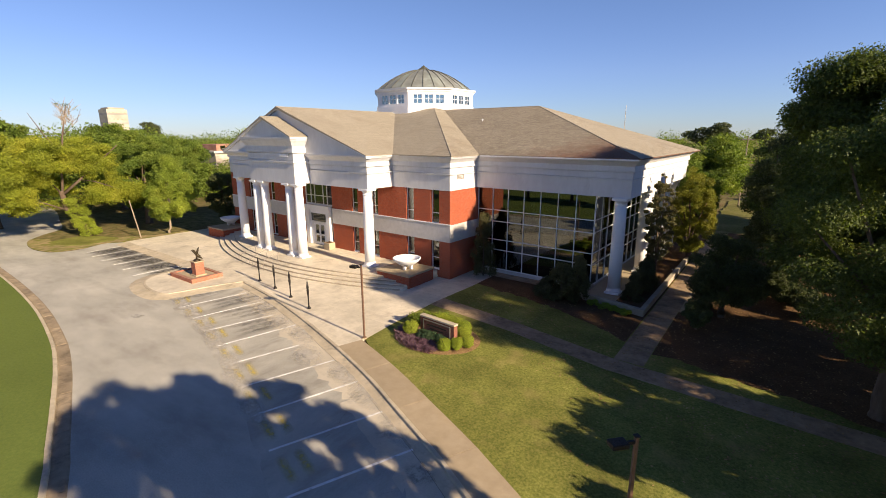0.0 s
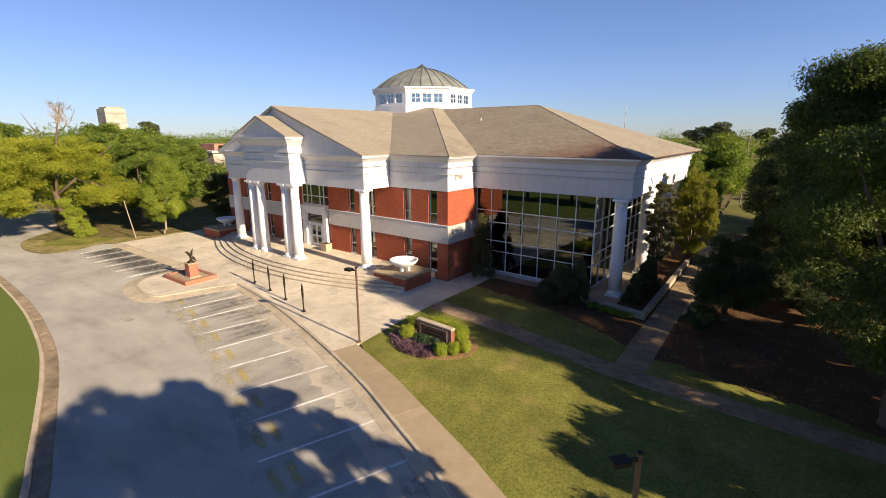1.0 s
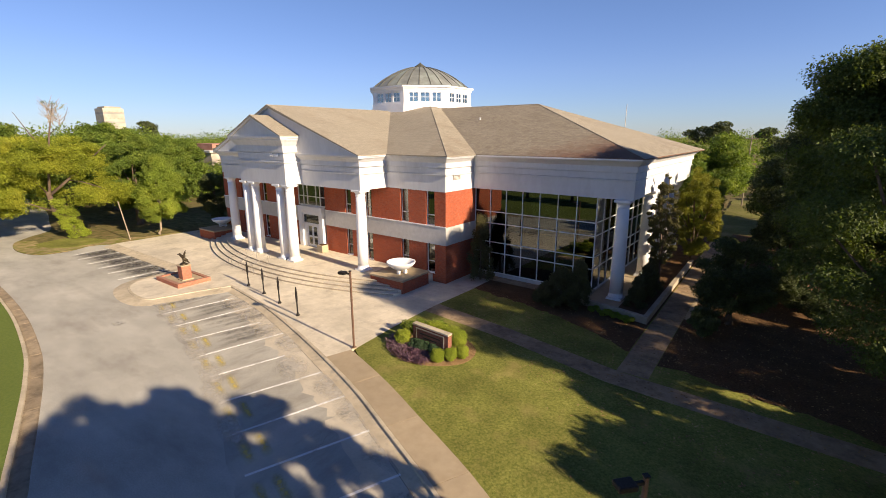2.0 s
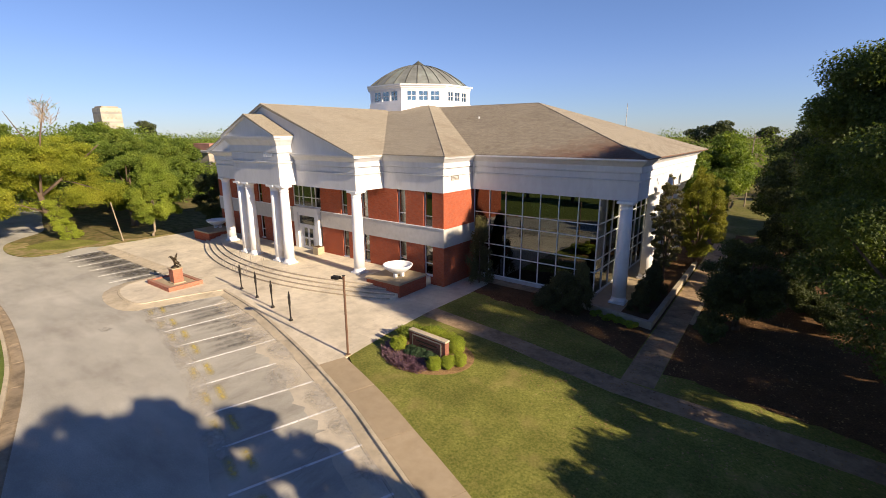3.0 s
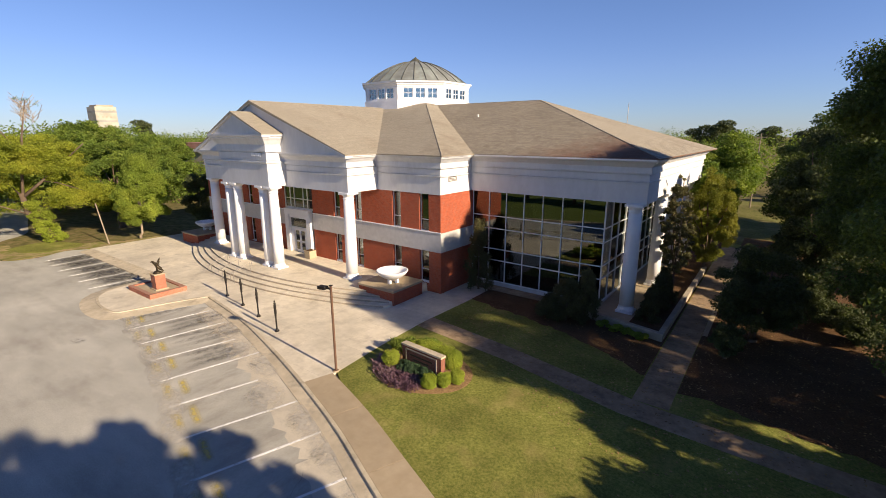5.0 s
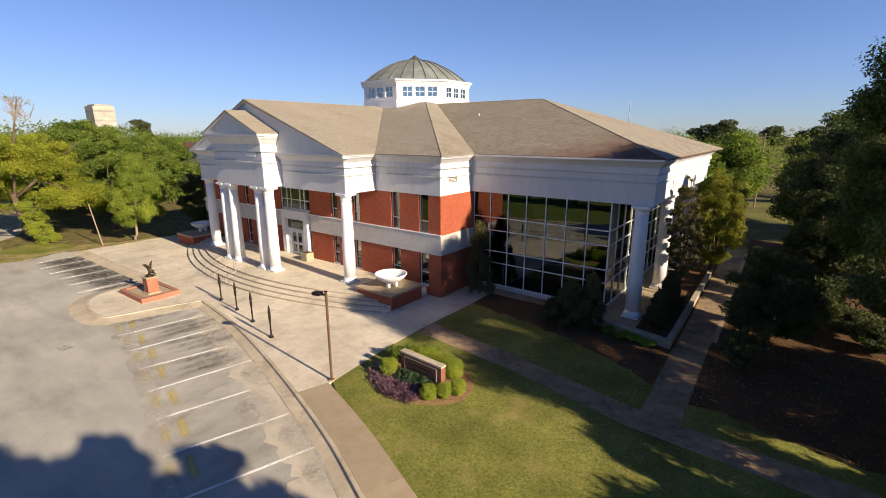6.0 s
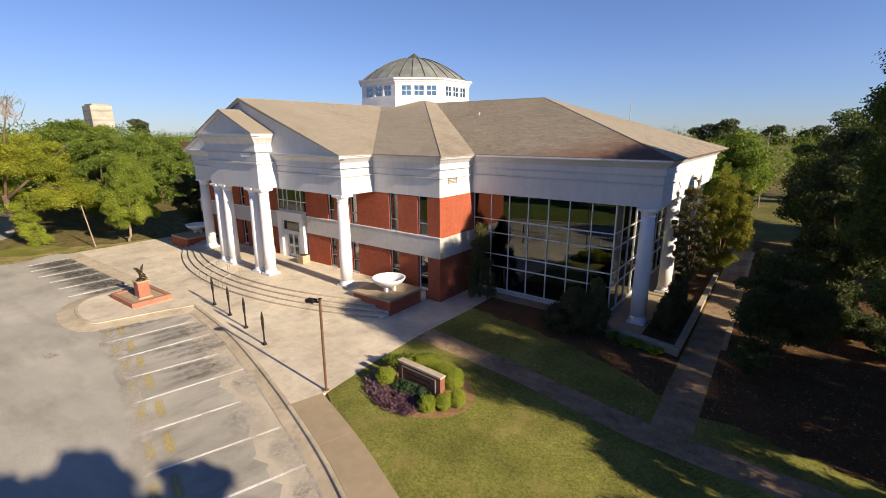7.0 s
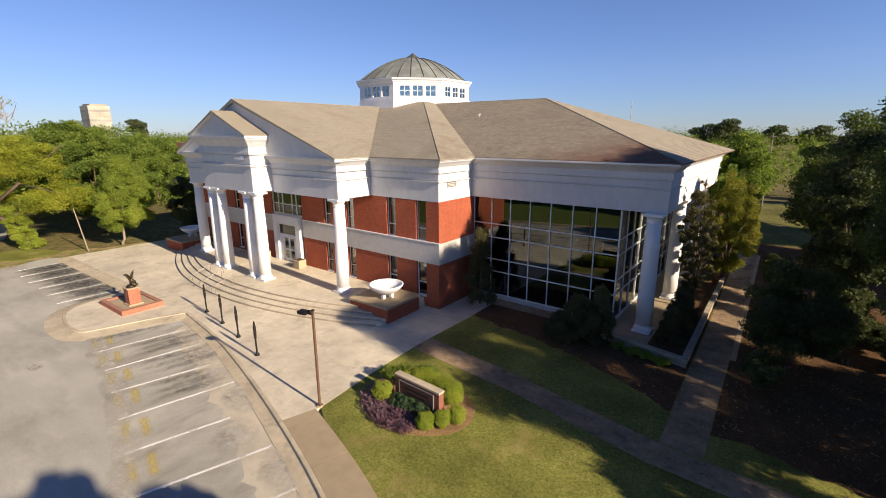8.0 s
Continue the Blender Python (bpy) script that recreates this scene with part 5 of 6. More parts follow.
part("body", sbox(-1.26, 1.26, -0.2, 0.1, 0.1, 1.3), M_SIGN, sg)
part("cap", sbox(-1.29, 1.29, -0.22, 0.12, 1.3, 1.385), M_KERB, sg, "pale stone cap")
pn = part("panel", sbox(-0.95, 0.95, -0.23, -0.202, 0.43, 1.15), M_SIGN, sg, "brick panel in a pale frame")
for r in ((-1.0, 1.0, 1.15, 1.2), (-1.0, 1.0, 0.38, 0.43), (-1.0, -0.95, 0.43, 1.15), (0.95, 1.0, 0.43, 1.15)):
    part("panel_frame", sbox(r[0], r[1], -0.245, -0.202, r[2], r[3]), M_STEEL, pn)
for z, w in ((0.94, 0.72), (0.73, 0.5)):
    part("lettering_bar", sbox(-w, w, -0.24, -0.23, z - 0.04, z + 0.04), M_BRONZE, pn)
seed = 50
for x, y, r, h in ((-15.72, 17.75, 0.43, 0.86), (-12.95, 17.25, 0.36, 0.68), (-12.48, 17.75, 0.33, 0.66), (-12.15, 18.3, 0.36, 0.68)):
    seed += 1
    ball_bush("clipped_bush", "round clipped lime-green bush in the sign bed", (x, y, 0.15), r, h, L_LIME, 6500, 0.05, seed, "round bushes in the sign bed")
for x, y, r, h in ((-15.4, 19.3, 0.5, 0.85), (-14.85, 19.5, 0.55, 0.95), (-14.25, 19.55, 0.55, 0.95), (-13.65, 19.5, 0.55, 0.95), (-13.1, 19.35, 0.5, 0.9)):
    seed += 1
    ball_bush("hedge_bush", "lime-green hedge bush behind the brick sign", (x, y, 0.15), r, h, L_LIME, 6500, 0.05, seed, "hedge behind the sign")
for x, y in ((-16.4, 19.2), (-16.0, 20.0), (-15.2, 20.3)):
    seed += 1
    shrub("low_shrub", "low dark green shrub at the back of the sign bed", (x, y, 0.15), 0.6, 0.7, L_GREEN, 1200, 0.1, seed, "back shrubs of the sign bed", 9, 0.55)
def spiky_plant(at, r, high, blades, seed):
    """A rosette of narrow pointed leaves that arch out from the ground."""
    rng = np.random.default_rng(seed)
    ob = thing("purple_plant", at, "low spiky purple-leaved plant in the sign bed", "plant", "purple plants in the sign bed")
    bm = bmesh.new()
    for i in range(blades):
        a, lift = rng.uniform(0, 6.28), rng.uniform(0.25, 1.0)
        out = Vector((math.cos(a), math.sin(a), 0))
        root = Vector(at) + Vector((rng.normal(0, r * 0.35), rng.normal(0, r * 0.35), rng.uniform(0, high * 0.5)))
        tip = root + out * r * rng.uniform(0.45, 0.8) + Vector((0, 0, high * lift * 0.6))
        mid = root.lerp(tip, 0.5) + Vector((0, 0, high * 0.22))
        side = Vector((-out.y, out.x, 0.3)) * rng.uniform(0.02, 0.034)
        p = [bm.verts.new(v) for v in (root, mid - side, tip, mid + side)]
        bm.faces.new(p)
    part("leaves", bm, L_PURPLE, ob)
rng = random.Random(5)
spots = [(-16.5, 17.9), (-16.3, 17.4), (-16.5, 18.4), (-15.95, 17.1), (-15.5, 16.9), (-15.1, 17.25), (-15.1, 16.7), (-14.65, 16.5), (-14.2, 16.45), (-14.4, 16.95), (-13.95, 16.75), (-13.85, 17.2), (-13.5, 16.95), (-13.55, 16.55), (-14.75, 17.35), (-15.45, 17.3), (-16.05, 18.35), (-14.3, 17.4)]
for x, y in spots:
    seed += 1
    spiky_plant((x, y, 0.15), 0.4, 0.27, 95, seed)
for x, y in ((-15.0, 17.85), (-14.4, 17.8), (-13.8, 17.75), (-13.3, 17.75)):
    seed += 1
    shrub("juniper", "low blue-green juniper in front of the brick sign", (x, y, 0.14), 0.45, 0.6, L_JUNIPER, 1500, 0.07, seed, "junipers in front of the sign", 8, 0.5)

# ---- planting along the glass corner ----
bm = bmesh.new()
slab(bm, [(-17.7, 28.3)] + ragged_line([(-17.5, 28.3), (-15.5, 27.7), (-13.2, 27.4), (-11.3, 26.9), (-9.2, 26.2), (-7.5, 25.5), (-6.1, 24.7), (-5.5, 24.2)], 0.35, 0.14, 4) + [(-5.3, 24.2), (-5.3, 60), (-9.9, 60), (-9.9, 31.9), (-19.9, 31.9), (-17.7, 30.5)], 0.05, 0.155)
tagged(new("mulch_bed", to_mesh("mulch_bed", bm, M_MULCH)), "brown pine-straw bed along the glass wall", "planting bed", kind="structure")
bm = bmesh.new()
slab(bm, [(-3.72, 23.4)] + ragged_line([(-3.4, 23.4), (-2.4, 23.5), (-0.6, 23.0), (2.2, 22.6), (5.0, 21.8), (9, 21.5)], 0.35, 0.12, 5) + [(9, 21.3), (26, 20.7), (26, 62), (-3.72, 62)], 0.05, 0.157)
tagged(new("litter_bed", to_mesh("litter_bed", bm, M_MULCH)), "dark leaf litter under the large trees", "planting bed", kind="structure")
bm = bmesh.new()
slab(bm, [(-19.6, 30.7), (-10.2, 30.5), (-10.2, 31.88), (-19.6, 31.88)], 0.05, 0.19)
structure("glass_wall_apron", bm, M_PATH, "grey concrete strip along the foot of the glass wall", "pavement")
lw = thing("planter_wall", (-7.9, 29.9, 0.15), "low pale concrete planter wall round the corner column", "wall")
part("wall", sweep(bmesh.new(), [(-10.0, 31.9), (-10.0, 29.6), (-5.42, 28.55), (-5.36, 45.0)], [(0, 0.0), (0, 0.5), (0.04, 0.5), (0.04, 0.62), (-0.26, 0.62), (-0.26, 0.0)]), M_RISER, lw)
part("terrace_floor", slab(bmesh.new(), [(-9.8, 31.9), (-9.8, 29.78), (-7.5, 29.25), (-7.5, 45.0), (-9.8, 45.0)], 0.1, 0.43), M_WALK, lw, "pale concrete floor under the columns")
part("terrace", slab(bmesh.new(), [(-7.498, 29.26), (-5.62, 28.82), (-5.57, 45.0), (-7.498, 45.0)], 0.1, 0.42), M_MULCH, lw, "pine straw inside the planter")
for x, y, r, h, n in ((-18.45, 30.3, 1.25, 5.2, 12000), (-12.0, 28.4, 1.1, 1.5, 7000), (-10.9, 28.4, 1.5, 2.7, 12000), (-9.9, 28.8, 1.2, 3.3, 10000), (-6.6, 30.9, 0.85, 2.2, 8000), (-6.5, 32.4, 1.0, 2.7, 9000), (-6.6, 34.6, 1.0, 2.6, 9000)):
    seed += 1
    conifer("dark_shrub", "feathery dark evergreen shrub beside the glass wall", (x, y, 0.15), r, h, L_OLIVE, n, 0.11, seed, "dark shrubs by the glass corner")
for x, y in ((-8.6, 28.75), (-7.9, 28.6), (-7.2, 28.4), (-6.5, 28.2)):
    seed += 1
    shrub("border_plant", "low leafy border plant along the planter wall", (x, y, 0.15), 0.5, 0.42, L_YOUNG, 900, 0.1, seed, "border plants by the planter", 6, 0.5, "plant")

# ---- trees on the sunny side ----
tree("tree", "slender dark-leaved tree against the white side wall", (-6.6, 36.9, 0.15), 9.2, 1.5, 1.4, L_OLIVE, 9000, 0.135, 201, trunk_r=0.09, nclump=130, csize=0.12, taper=0.3)
tree("tree", "slender dark-leaved tree near the corner column", (-6.2, 34.8, 0.15), 7.0, 1.1, 1.6, L_OLIVE, 5500, 0.1, 202, trunk_r=0.08, nclump=90, csize=0.15)
tree("tree", "yellow-green young tree beside the side path", (-5.5, 44.8, 0.15), 9.3, 2.3, 0.3, L_AMBER, 36000, 0.105, 203, trunk_r=0.13, nclump=150, csize=0.16, flat=0.9, taper=0.25)
tree("tree", "yellow-green young tree farther along the side path", (-6.0, 50.5, 0.15), 9.6, 2.3, 1.0, L_GREEN, 20000, 0.14, 204, trunk_r=0.15, nclump=120, csize=0.17)
# The lobe at dy -3.4 lies out of view, added to shade the brick corner.
tree("tree", "tall dense dark oak beside the cross path", (5.9, 30.0, 0.12), 16.8, 4.8, 2.6, L_OAK, 140000, 0.15, 205, trunk_r=0.5, nclump=120, csize=0.27, lobes=((-3.9, 1.0, 12.4, 1.7, 1.0, 24), (-3.2, 0.6, 14.0, 1.8, 1.1, 24), (0.2, -3.4, 12.4, 2.3, 3.0, 26), (-3.6, 1.8, 8.4, 2.1, 3.0, 26)))
tree("tree", "dark leafy tree with low branches over the path", (5.2, 22.9, 0.12), 14.0, 5.1, 1.4, L_OAK, 84000, 0.13, 206, trunk_r=0.35, nclump=90, csize=0.21)
tree("tree", "broad dark oak farther along the side path", (4.9, 58.0, 0.12), 10.8, 4.6, 0.6, L_DARK, 34000, 0.32, 207, trunk_r=0.4, nclump=44, csize=0.34)
tree("tree", "dark evergreen tree close to the side path", (-1.4, 31.6, 0.12), 5.4, 2.3, 0.3, L_DARK, 36000, 0.12, 208, trunk_r=0.2, nclump=50, csize=0.28)
tree("tree", "dark evergreen tree with drooping branches", (1.5, 40.2, 0.12), 12.6, 3.2, 0.3, L_DARK, 46000, 0.17, 209, trunk_r=0.22, nclump=90, csize=0.24)
tree("tree", "tall dark tree beyond the evergreen", (1.6, 51.8, 0.12), 13.4, 4.3, 0.6, L_OAK, 42000, 0.2, 224, trunk_r=0.25, nclump=70, csize=0.26)
# Two low trees outside the view, set here to shade lawn and path.
tree("tree", "spreading low tree out of view, placed to shade the lawn", (9.6, 19.6, 0.12), 8.2, 3.0, 0.5, L_OAK, 10000, 0.2, 210, trunk_r=0.22, nclump=36, csize=0.25)
tree("tree", "low unseen tree added to shade the lawn's edge", (10.6, 14.6, 0.12), 6.6, 2.2, 1.6, L_OAK, 9000, 0.24, 215, trunk_r=0.16, nclump=22, csize=0.34)
tree("tree", "large oak that shades the parking bays", (9.7, 1.9, 0.12), 14.6, 4.6, 2.2, L_OAK, 62000, 0.22, 211, trunk_r=0.45, nclump=430, csize=0.12)
# Small high crown out of view, placed to lengthen one lobe of the bay shadow.
tree("tree", "unseen oak crown added to extend the shadow on the bays", (13.0, 3.9, 0.12), 14.7, 1.7, 12.2, L_OAK, 5000, 0.26, 220, trunk_r=0.3, nclump=30, csize=0.3)
# A row of unseen low trees, added to throw shade across the lawn.
for x, y, h, r, s in ((8.5, 16.9, 5.9, 2.6, 221), (9.0, 14.0, 6.5, 2.6, 222), (8.6, 11.2, 5.0, 2.3, 223)):
    tree("tree", "low unseen tree added to shade the lawn", (x, y, 0.12), h, r, 0.4, L_OAK, 7500, 0.24, s, trunk_r=0.16, nclump=21, csize=0.3, group="low trees along the lawn")
tree("tree", "smaller oak that shades the kerb", (7.8, 6.5, 0.12), 11.6, 2.9, 3.2, L_OAK, 17000, 0.22, 212, trunk_r=0.3, nclump=150, csize=0.122)
for x, y, h in ((17, 83.5, 9.6), (18, 98, 11.0), (20, 104, 11.0)):
    tree("tree", "dark oak shading the rear lawn", (x, y, 0.1), h, 2.6, 1.0, L_OAK, 6000, 0.4, int(230 + y), trunk_r=0.25, nclump=26, csize=0.4, group="oaks at the rear lawn")
tree("tree", "large dark-green oak beyond the side lawn", (7.0, 68.5, 0.1), 12.9, 7.0, 1.2, L_OAK, 32000, 0.42, 216, trunk_r=0.5, nclump=50, csize=0.33)
tree("tree", "sunlit light-green tree beyond the side path", (-8.5, 81, 0), 11.0, 5.0, 1.5, L_GREEN, 22000, 0.34, 213, trunk_r=0.3, nclump=30)
tree("tree", "light-green tree beyond the building", (-16, 90, 0), 10.6, 5.5, 1.5, L_OAK, 12000, 0.45, 214, trunk_r=0.3, nclump=30)

# Three oaks outside the view, added to block sun; low lobes darken the litter.
tree("tree", "unseen dark oak added to shade the lawn and path", (13.2, 21.6, 0.12), 12.4, 4.3, 0.8, L_OAK, 11000, 0.3, 217, trunk_r=0.35, nclump=48, csize=0.16, lobes=((-0.5, 0.3, 3.2, 4.2, 2.2, 44),))
tree("tree", "unseen dark oak added to shade the litter bed", (13.0, 28.5, 0.12), 13.0, 4.8, 0.3, L_OAK, 18000, 0.32, 218, trunk_r=0.35, nclump=54, csize=0.2, lobes=((-0.5, -0.4, 3.4, 4.6, 2.6, 50),))
tree("tree", "unseen dark oak added behind the grove for shade", (13.5, 47.5, 0.12), 12.5, 4.8, 1.5, L_OAK, 18000, 0.34, 219, trunk_r=0.35, nclump=40, csize=0.34)

# The last two shrubs stand off the path, added to cover sunlit litter.
for x, y, r, h in ((-2.0, 34.6, 1.6, 3.0), (-1.6, 38.4, 1.2, 1.3), (-1.6, 41.4, 1.2, 1.5), (-2.2, 45.0, 1.6, 3.2), (-2.4, 28.4, 1.1, 2.2), (1.2, 38.3, 1.7, 2.0), (1.4, 41.4, 1.7, 2.0), (4.6, 39.8, 2.3, 3.2), (7.8, 38.4, 2.3, 3.6), (2.4, 36.5, 1.7, 1.7), (3.4, 34.3, 1.6, 1.7)):
    seed += 1
    shrub("path_shrub", "dark evergreen shrub leaning over the side path", (x, y, 0.12), r, h, L_DARK, 8000, 0.12, seed, "shrubs along the side path", 50, 0.26)

# ---- trees across the mown oval ----
# Unseen oaks: only their shadows on the grass appear in the glass wall.
for k, (x, y, h, r) in enumerate(((-5, -12.0, 7.5, 2.6), (-13, -11.0, 8.5, 3.0), (-22, -12.5, 9.0, 3.2), (-30, -11.5, 8.0, 2.8), (-39, -12.5, 9.0, 3.2))):
    tree("tree", "unseen dark oak added so the glass mirrors its shadow on the oval", (x, y, 0.13), h, r, 1.2, L_OAK, 7000, 0.5, 240 + k, trunk_r=0.3, nclump=30, csize=0.36, group="oaks across the oval")

# ---- trees beyond the drive ----
def old_tree(x, y, z, seed):
    """An old forked tree: tiers of flat foliage on visible limbs, dead tops, a vine at its foot."""
    rng = random.Random(seed)
    ob = thing("tree", (x, y, z), "old yellow-green tree with bare dead branches", "tree")
    def at(u, d, h):
        return (x + 0.23 * u - 0.97 * d, y + 0.97 * u + 0.23 * d, z + h)
    tiers = []
    def tier(u0, u1, h0, h1, deep, count, size):
        for i in range(count):
            s = size * rng.uniform(0.7, 1.25)
            u, d, h = rng.uniform(u0, u1), rng.uniform(-deep * 0.85, deep), rng.uniform(h0, h1)
            if h < 7.4 and abs(u - 1.7 - 0.3 * d) < 1.4 and d < 0.8:
                continue
            tiers.append((*at(u, d, h), s, s, s * 0.58))
    tier(-7.5, -1.8, 4.0, 5.4, 4.0, 34, 1.05)
    tier(0.4, 8.4, 3.9, 5.6, 3.5, 50, 1.0)
    tier(-8.0, -2.6, 5.8, 7.8, 4.0, 40, 1.1)
    tier(-3.5, 1.5, 5.2, 8.2, 2.5, 22, 0.9)
    tier(-7.0, 1.0, 8.0, 9.8, 3.5, 46, 1.05)
    tier(1.0, 6.5, 7.6, 10.6, 3.0, 50, 1.0)
    tier(-3.0, 5.5, 9.8, 11.2, 2.5, 18, 0.9)
    tier(-8.2, 0.6, 3.0, 9.0, 4.0, 60, 0.85)
    tier(3.0, 7.6, 5.6, 8.0, 1.5, 10, 0.8)
    part("crown", leaves("crown", tiers, 120000, 0.15, seed, L_YELLOW, 0.15), L_YELLOW, ob)
    def stem(u, d, h):
        return at(u + 2.1 + 0.06 * h, d, h)
    vine = []
    for i in range(34):
        h = 0.2 + 4.2 * rng.random() ** 1.6
        r = rng.uniform(0.25, 0.6)
        vine.append((*stem(1.1 - 0.42 * h + rng.uniform(-0.7, 0.9), rng.uniform(-0.8, 0.3), h), r, r, r * 0.8))
    part("vine", leaves("vine", vine, 6500, 0.15, seed + 1, L_LIME, 0.2), L_LIME, ob, "bright green vine over the trunk's foot")
    part("trunk", limb(bmesh.new(), [stem(0.9, 0, -0.1), stem(0.5, 0, 1.2), stem(-0.9, 0, 3.4), stem(-1.2, 0, 5.4)], 0.38, 0.24, 12), M_BARK, ob, smooth=True)
    for pts, r in (([(-1.1, 0, 5.0), (-0.9, 0, 8.0), (-0.5, 0, 11.5), (0.1, 0, 14.8)], 0.24), ([(-1.1, 0, 5.0), (0.6, -0.5, 6.6), (2.2, -0.6, 8.2), (4.4, -0.4, 10.4)], 0.27), ([(-1.1, 0, 5.0), (-2.6, 0, 7.2), (-4.6, 0.4, 9.2)], 0.2),
                   ([(0.6, -0.5, 6.6), (1.8, -1.2, 6.4), (5.0, -1.6, 5.0)], 0.13), ([(-0.8, 0, 9.4), (-2.2, 0, 11.8), (-3.2, 0, 13.8)], 0.12), ([(-0.5, 0, 11.5), (0.9, 0.2, 13.0), (1.4, 0.3, 14.4)], 0.08), ([(-0.9, 0, 3.2), (-3.0, -1.0, 4.4), (-6.0, -1.4, 5.0)], 0.14)):
        part("limb", limb(bmesh.new(), [stem(*p) for p in pts], r * 0.66, r * 0.2, 8), M_BARK, ob, smooth=True)
    twigs = bmesh.new()
    for i in range(60):
        b = stem(rng.uniform(-0.5, 0.6), rng.uniform(-0.2, 0.2), rng.uniform(12.4, 14.6))
        limb(twigs, [b, (b[0] + rng.uniform(-0.3, 0.3), b[1] + rng.uniform(-1.1, 1.1), b[2] + rng.uniform(0.3, 1.2))], 0.04, 0.012, 4)
    part("dead_twigs", twigs, M_PALEBARK, ob, "bare grey dead twigs")
    dry = [(*stem(rng.uniform(-0.9, 1.3), rng.uniform(-0.5, 0.5), rng.uniform(13.4, 15.4)), 0.4, 0.4, 0.3) for i in range(9)]
    part("dry_leaves", leaves("dry_leaves", dry, 150, 0.12, seed + 2, L_GREEN, 0.1), L_GREEN, ob, "last sparse leaves on the dead top")
old_tree(-65.3, 13.9, 0.06, 301)
tree("tree", "young lime-green tree at the edge of the plaza", (-58.3, 23.0, 0.13), 9.7, 3.4, 1.0, L_YOUNG, 62000, 0.125, 302, bark=M_PALEBARK, trunk_r=0.14, nclump=150, csize=0.16, lean=(0.7, 0.5), flat=0.85, taper=0.5)
tree("tree", "dense dark-green tree behind the young one", (-67.5, 24.5, 0.1), 12.2, 5.4, 1.5, L_GREEN, 62000, 0.185, 303, trunk_r=0.4, nclump=100, csize=0.19, flat=0.6)
tree("tree", "dense green tree at the wood's edge", (-76.0, 30.5, 0.1), 12.0, 5.2, 1.5, L_GREEN, 46000, 0.22, 304, trunk_r=0.4, nclump=100, csize=0.19, flat=0.6)
tree("tree", "tall green tree in the wood", (-84, 27.5, 0.1), 13.6, 6.0, 2.0, L_GREEN, 34200, 0.30, 305, trunk_r=0.4, nclump=100, csize=0.19, flat=0.6)
tree("tree", "yellow-green tree at the bend of the drive", (-79, 11.5, 0.1), 12.6, 5.8, 1.4, L_YELLOW, 34200, 0.29, 306, trunk_r=0.4, nclump=100, csize=0.2)
tree("tree", "tall green tree behind the yellow ones", (-90, 15, 0.1), 15.0, 6.2, 2.0, L_GREEN, 30400, 0.32, 307, trunk_r=0.4, nclump=100, csize=0.2, bare=1)
tree("tree", "green tree beside the rear lawn", (-90, 40, 0.1), 11.5, 5.4, 1.5, L_GREEN, 26600, 0.30, 308, trunk_r=0.4, nclump=100, csize=0.2)
tree("tree", "dark magnolia beside the brick end wall", (-57.0, 29.9, 0.15), 7.6, 2.6, 0.4, L_DARK, 22000, 0.15, 309, trunk_r=0.2, nclump=100, csize=0.2)
tree("tree", "dark round tree beyond the end wall", (-60.5, 38.5, 0.1), 4.2, 2.2, 0.6, L_DARK, 9000, 0.26, 310, trunk_r=0.2, nclump=100, csize=0.2)

lp = thing("leaning_pole", (-58.3, 19.9, 0.1), "plain leaning wooden pole at the edge of the grass", "pole")
part("pole", limb(bmesh.new(), [(-58.3, 19.9, 0.0), (-58.6, 19.7, 2.2), (-58.9, 19.5, 4.4)], 0.07, 0.055, 8), M_PALEBARK, lp)

# ---- far distance ----
tw = thing("far_tower", (-200, 69, 0), "pale concrete tower block above the trees", "building")
part("tower_body", boxes([(-206, -198.4, 65.7, 72.3, 0, 20.9)]), M_TOWER, tw)
part("tower_top", boxes([(-205.6, -198.8, 66.4, 71.6, 20.9, 21.5)]), M_RISER, tw, "set-back roof storey")
for k in range(5):
    for z in (17.2, 19.4):
        part("window", boxes([(-198.4, -198.34, 66.2 + 1.25 * k, 66.7 + 1.25 * k, z, z + 0.4)]), M_RISER, tw)
hs = thing("far_house", (-118, 62, 0), "long pink-brick building with a pale roof among trees", "building")
part("wall", boxes([(-124, -110, 57, 74, 0, 7.4)]), M_HOUSEWALL, hs)
part("upper_wall", boxes([(-122.5, -112, 58.5, 72, 7.9, 9.4)]), M_HOUSEROOF, hs, "pink brick upper storey")
part("roof", boxes([(-124.6, -109.4, 56.4, 74.6, 7.4, 7.9)]), M_BAND, hs, "pale flat roof edge")
for k in range(5):
    part("window", boxes([(-112.0, -111.94, 59.5 + 2.4 * k, 60.8 + 2.4 * k, 8.3, 9.1)]), M_GLASS, hs)
ms = thing("radio_mast", (-40, 146, 0), "thin pale radio mast beyond the roof", "mast")
part("mast", limb(bmesh.new(), [(-40, 146, 0), (-40, 146, 20)], 0.16, 0.08, 6), M_STEEL, ms)

up = thing("utility_pole", (-4.75, 88, 0), "weathered wooden utility pole with a short crossarm", "utility pole")
part("pole", limb(bmesh.new(), [(-4.75, 88, -0.1), (-4.75, 88, 11.3)], 0.11, 0.07, 8), M_PALEBARK, up)
part("crossarm", boxes([(-5.6, -3.9, 87.78, 87.9, 10.7, 10.82)]), M_PALEBARK, up)

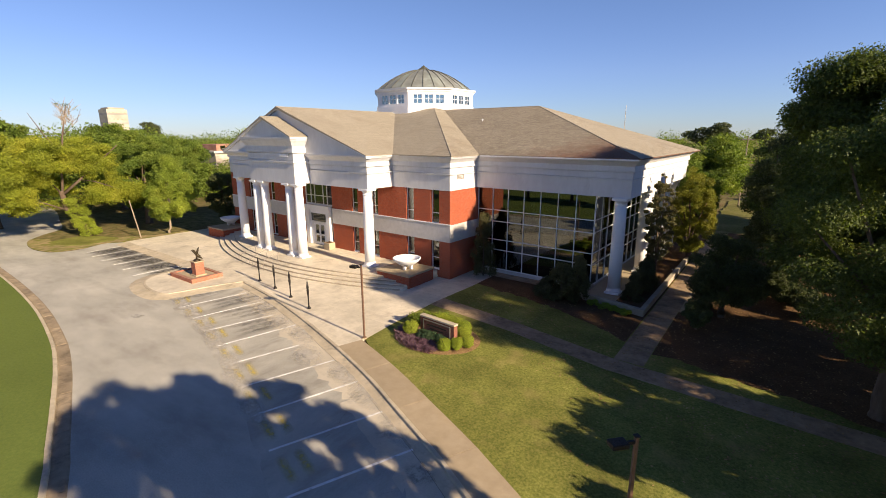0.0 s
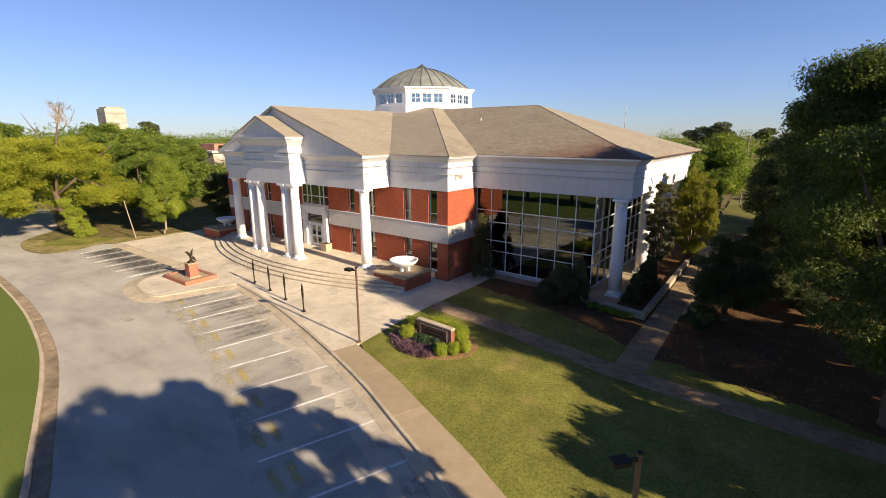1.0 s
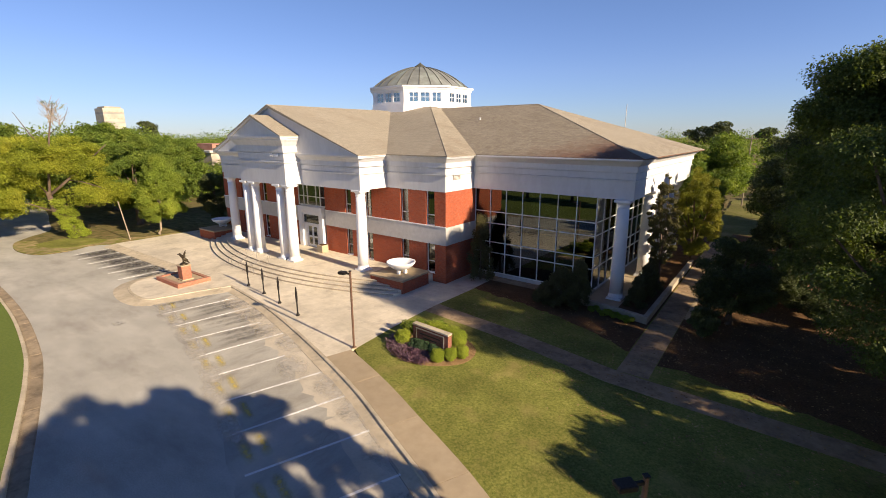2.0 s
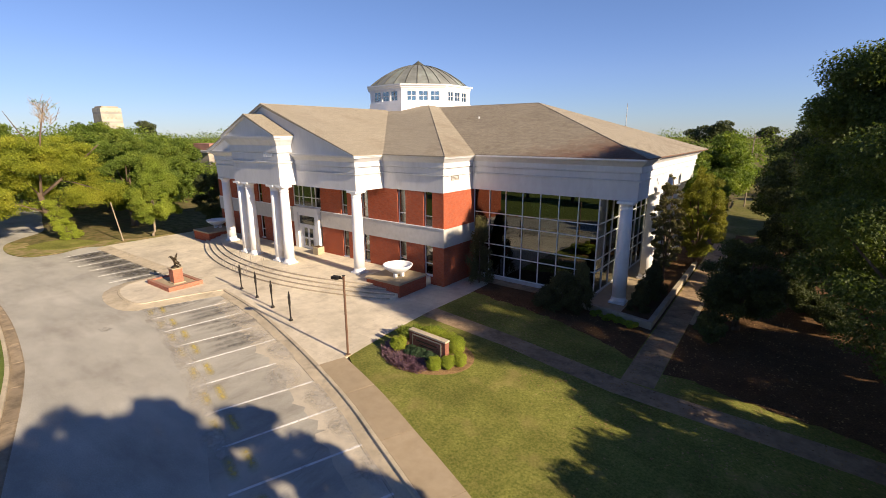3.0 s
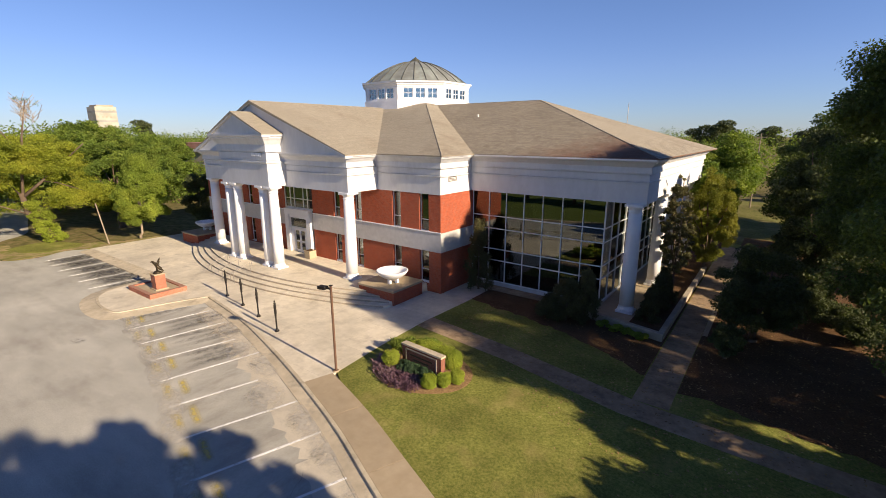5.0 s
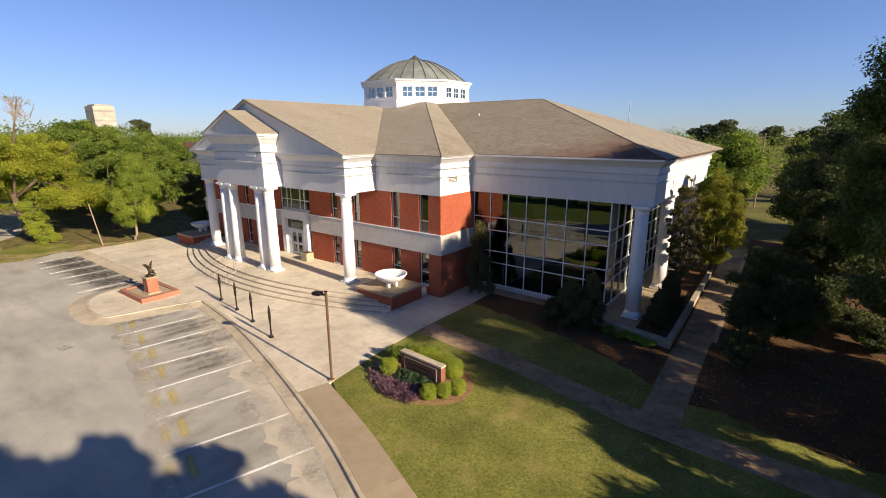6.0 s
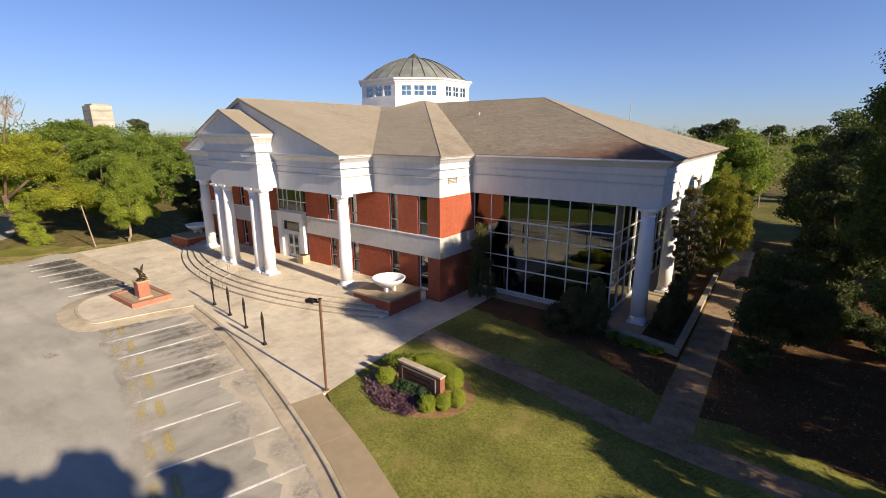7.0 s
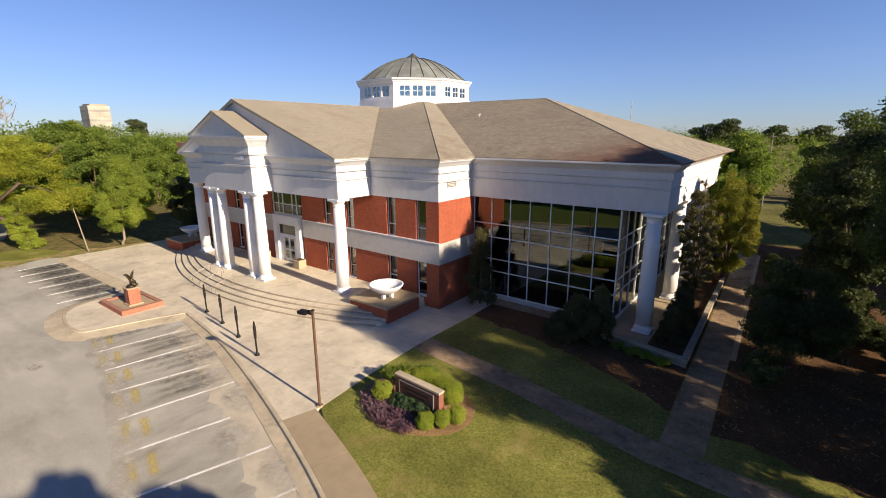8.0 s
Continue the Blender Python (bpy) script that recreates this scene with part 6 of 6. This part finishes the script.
rng = np.random.default_rng(9)
blobs = []
for i in range(300):
    a = math.radians(rng.uniform(-22, 96))
    r = rng.uniform(105, 330)
    x, y = -3 - r * math.sin(a), 3 + r * math.cos(a)
    if -75 < x < 15 and y < 95 or -2.18 * y < x + 2 < -1.7 * y and x > -150:
        continue
    h = rng.uniform(8.5, 12.5) + (r - 105) * 0.012
    w = rng.uniform(3.5, 6.5)
    for k in range(3):
        blobs.append((x + rng.uniform(-3, 3), y + rng.uniform(-3, 3), h - w * 0.6 - 2.2 * k, w * (0.7 + 0.2 * k), w * (0.7 + 0.2 * k), w * 0.6))
for i in range(70):
    a, r = math.radians(rng.uniform(57, 68)), rng.uniform(175, 300)
    x, y, w = -2 - r * math.sin(a), r * math.cos(a), rng.uniform(3.5, 5.5)
    h = rng.uniform(9.5, 12.0) + (r - 150) * 0.008
    blobs += [(x + rng.uniform(-3, 3), y + rng.uniform(-3, 3), h - w * 0.6 - 2.2 * k, w * 0.8, w * 0.8, w * 0.6) for k in range(3)]
tagged(new("far_woods", leaves("far_woods", blobs, 80000, 0.62, 77, L_GREEN, 0.5)), "belt of green woods along the horizon", "woods", kind="stuff")
blobs = []
for i in range(60):
    x, y = rng.uniform(-130, -88), rng.uniform(16, 70)
    h = rng.uniform(10.0, 13.0)
    if -2.25 * y < x + 2 < -1.6 * y:
        h *= 0.3
    blobs += [(x + rng.uniform(-2, 2), y + rng.uniform(-2, 2), h * f, 4.2, 4.2, 3.0) for f in (0.3, 0.55, 0.8)]
tagged(new("near_woods", leaves("near_woods", blobs, 55000, 0.45, 78, L_GREEN, 0.7)), "dense green woods behind the drive", "woods", kind="stuff")
pine = []
for x, y, h in ((-22, 190, 16), (-27, 194, 14.5), (-17, 192, 14), (-7, 196, 13.8), (4, 198, 13.6), (-220, 88, 17.6), (-217, 89, 16.6)):
    pine += [(x + rng.uniform(-3, 3), y, h - 1.6 - 1.3 * k, 2.6, 2.6, 1.2) for k in range(4)]
tagged(new("far_pines", leaves("far_pines", pine, 9000, 0.7, 79, L_DARK, 0.6)), "scattered dark pines above the horizon", "pines", kind="stuff")

# fallen leaves on the shaded lawn, paths and litter
rng = np.random.default_rng(33)
fallen = bmesh.new()
count = 0
while count < 5200:
    x, y = rng.uniform(-17, 9), rng.uniform(13, 46)
    if x < -5.3 and y > 28.2 or x < -13 + (23 - y) * 0.9 and y < 23 or y < 19 - 0.4 * (x + 9) and rng.random() < 0.85:
        continue
    a, s = rng.uniform(0, 6.28), rng.uniform(0.03, 0.07)
    c, d = Vector((math.cos(a), math.sin(a), rng.uniform(-0.3, 0.3))) * s, Vector((-math.sin(a), math.cos(a), rng.uniform(-0.3, 0.3))) * s * 0.6
    p = Vector((x, y, 0.172))
    fallen.faces.new([fallen.verts.new(v) for v in (p - c, p - d, p + c, p + d)])
    count += 1
tagged(new("fallen_leaves", to_mesh("fallen_leaves", fallen, L_FALLEN)), "dry tan leaves scattered under the trees", "fallen leaves", kind="stuff")
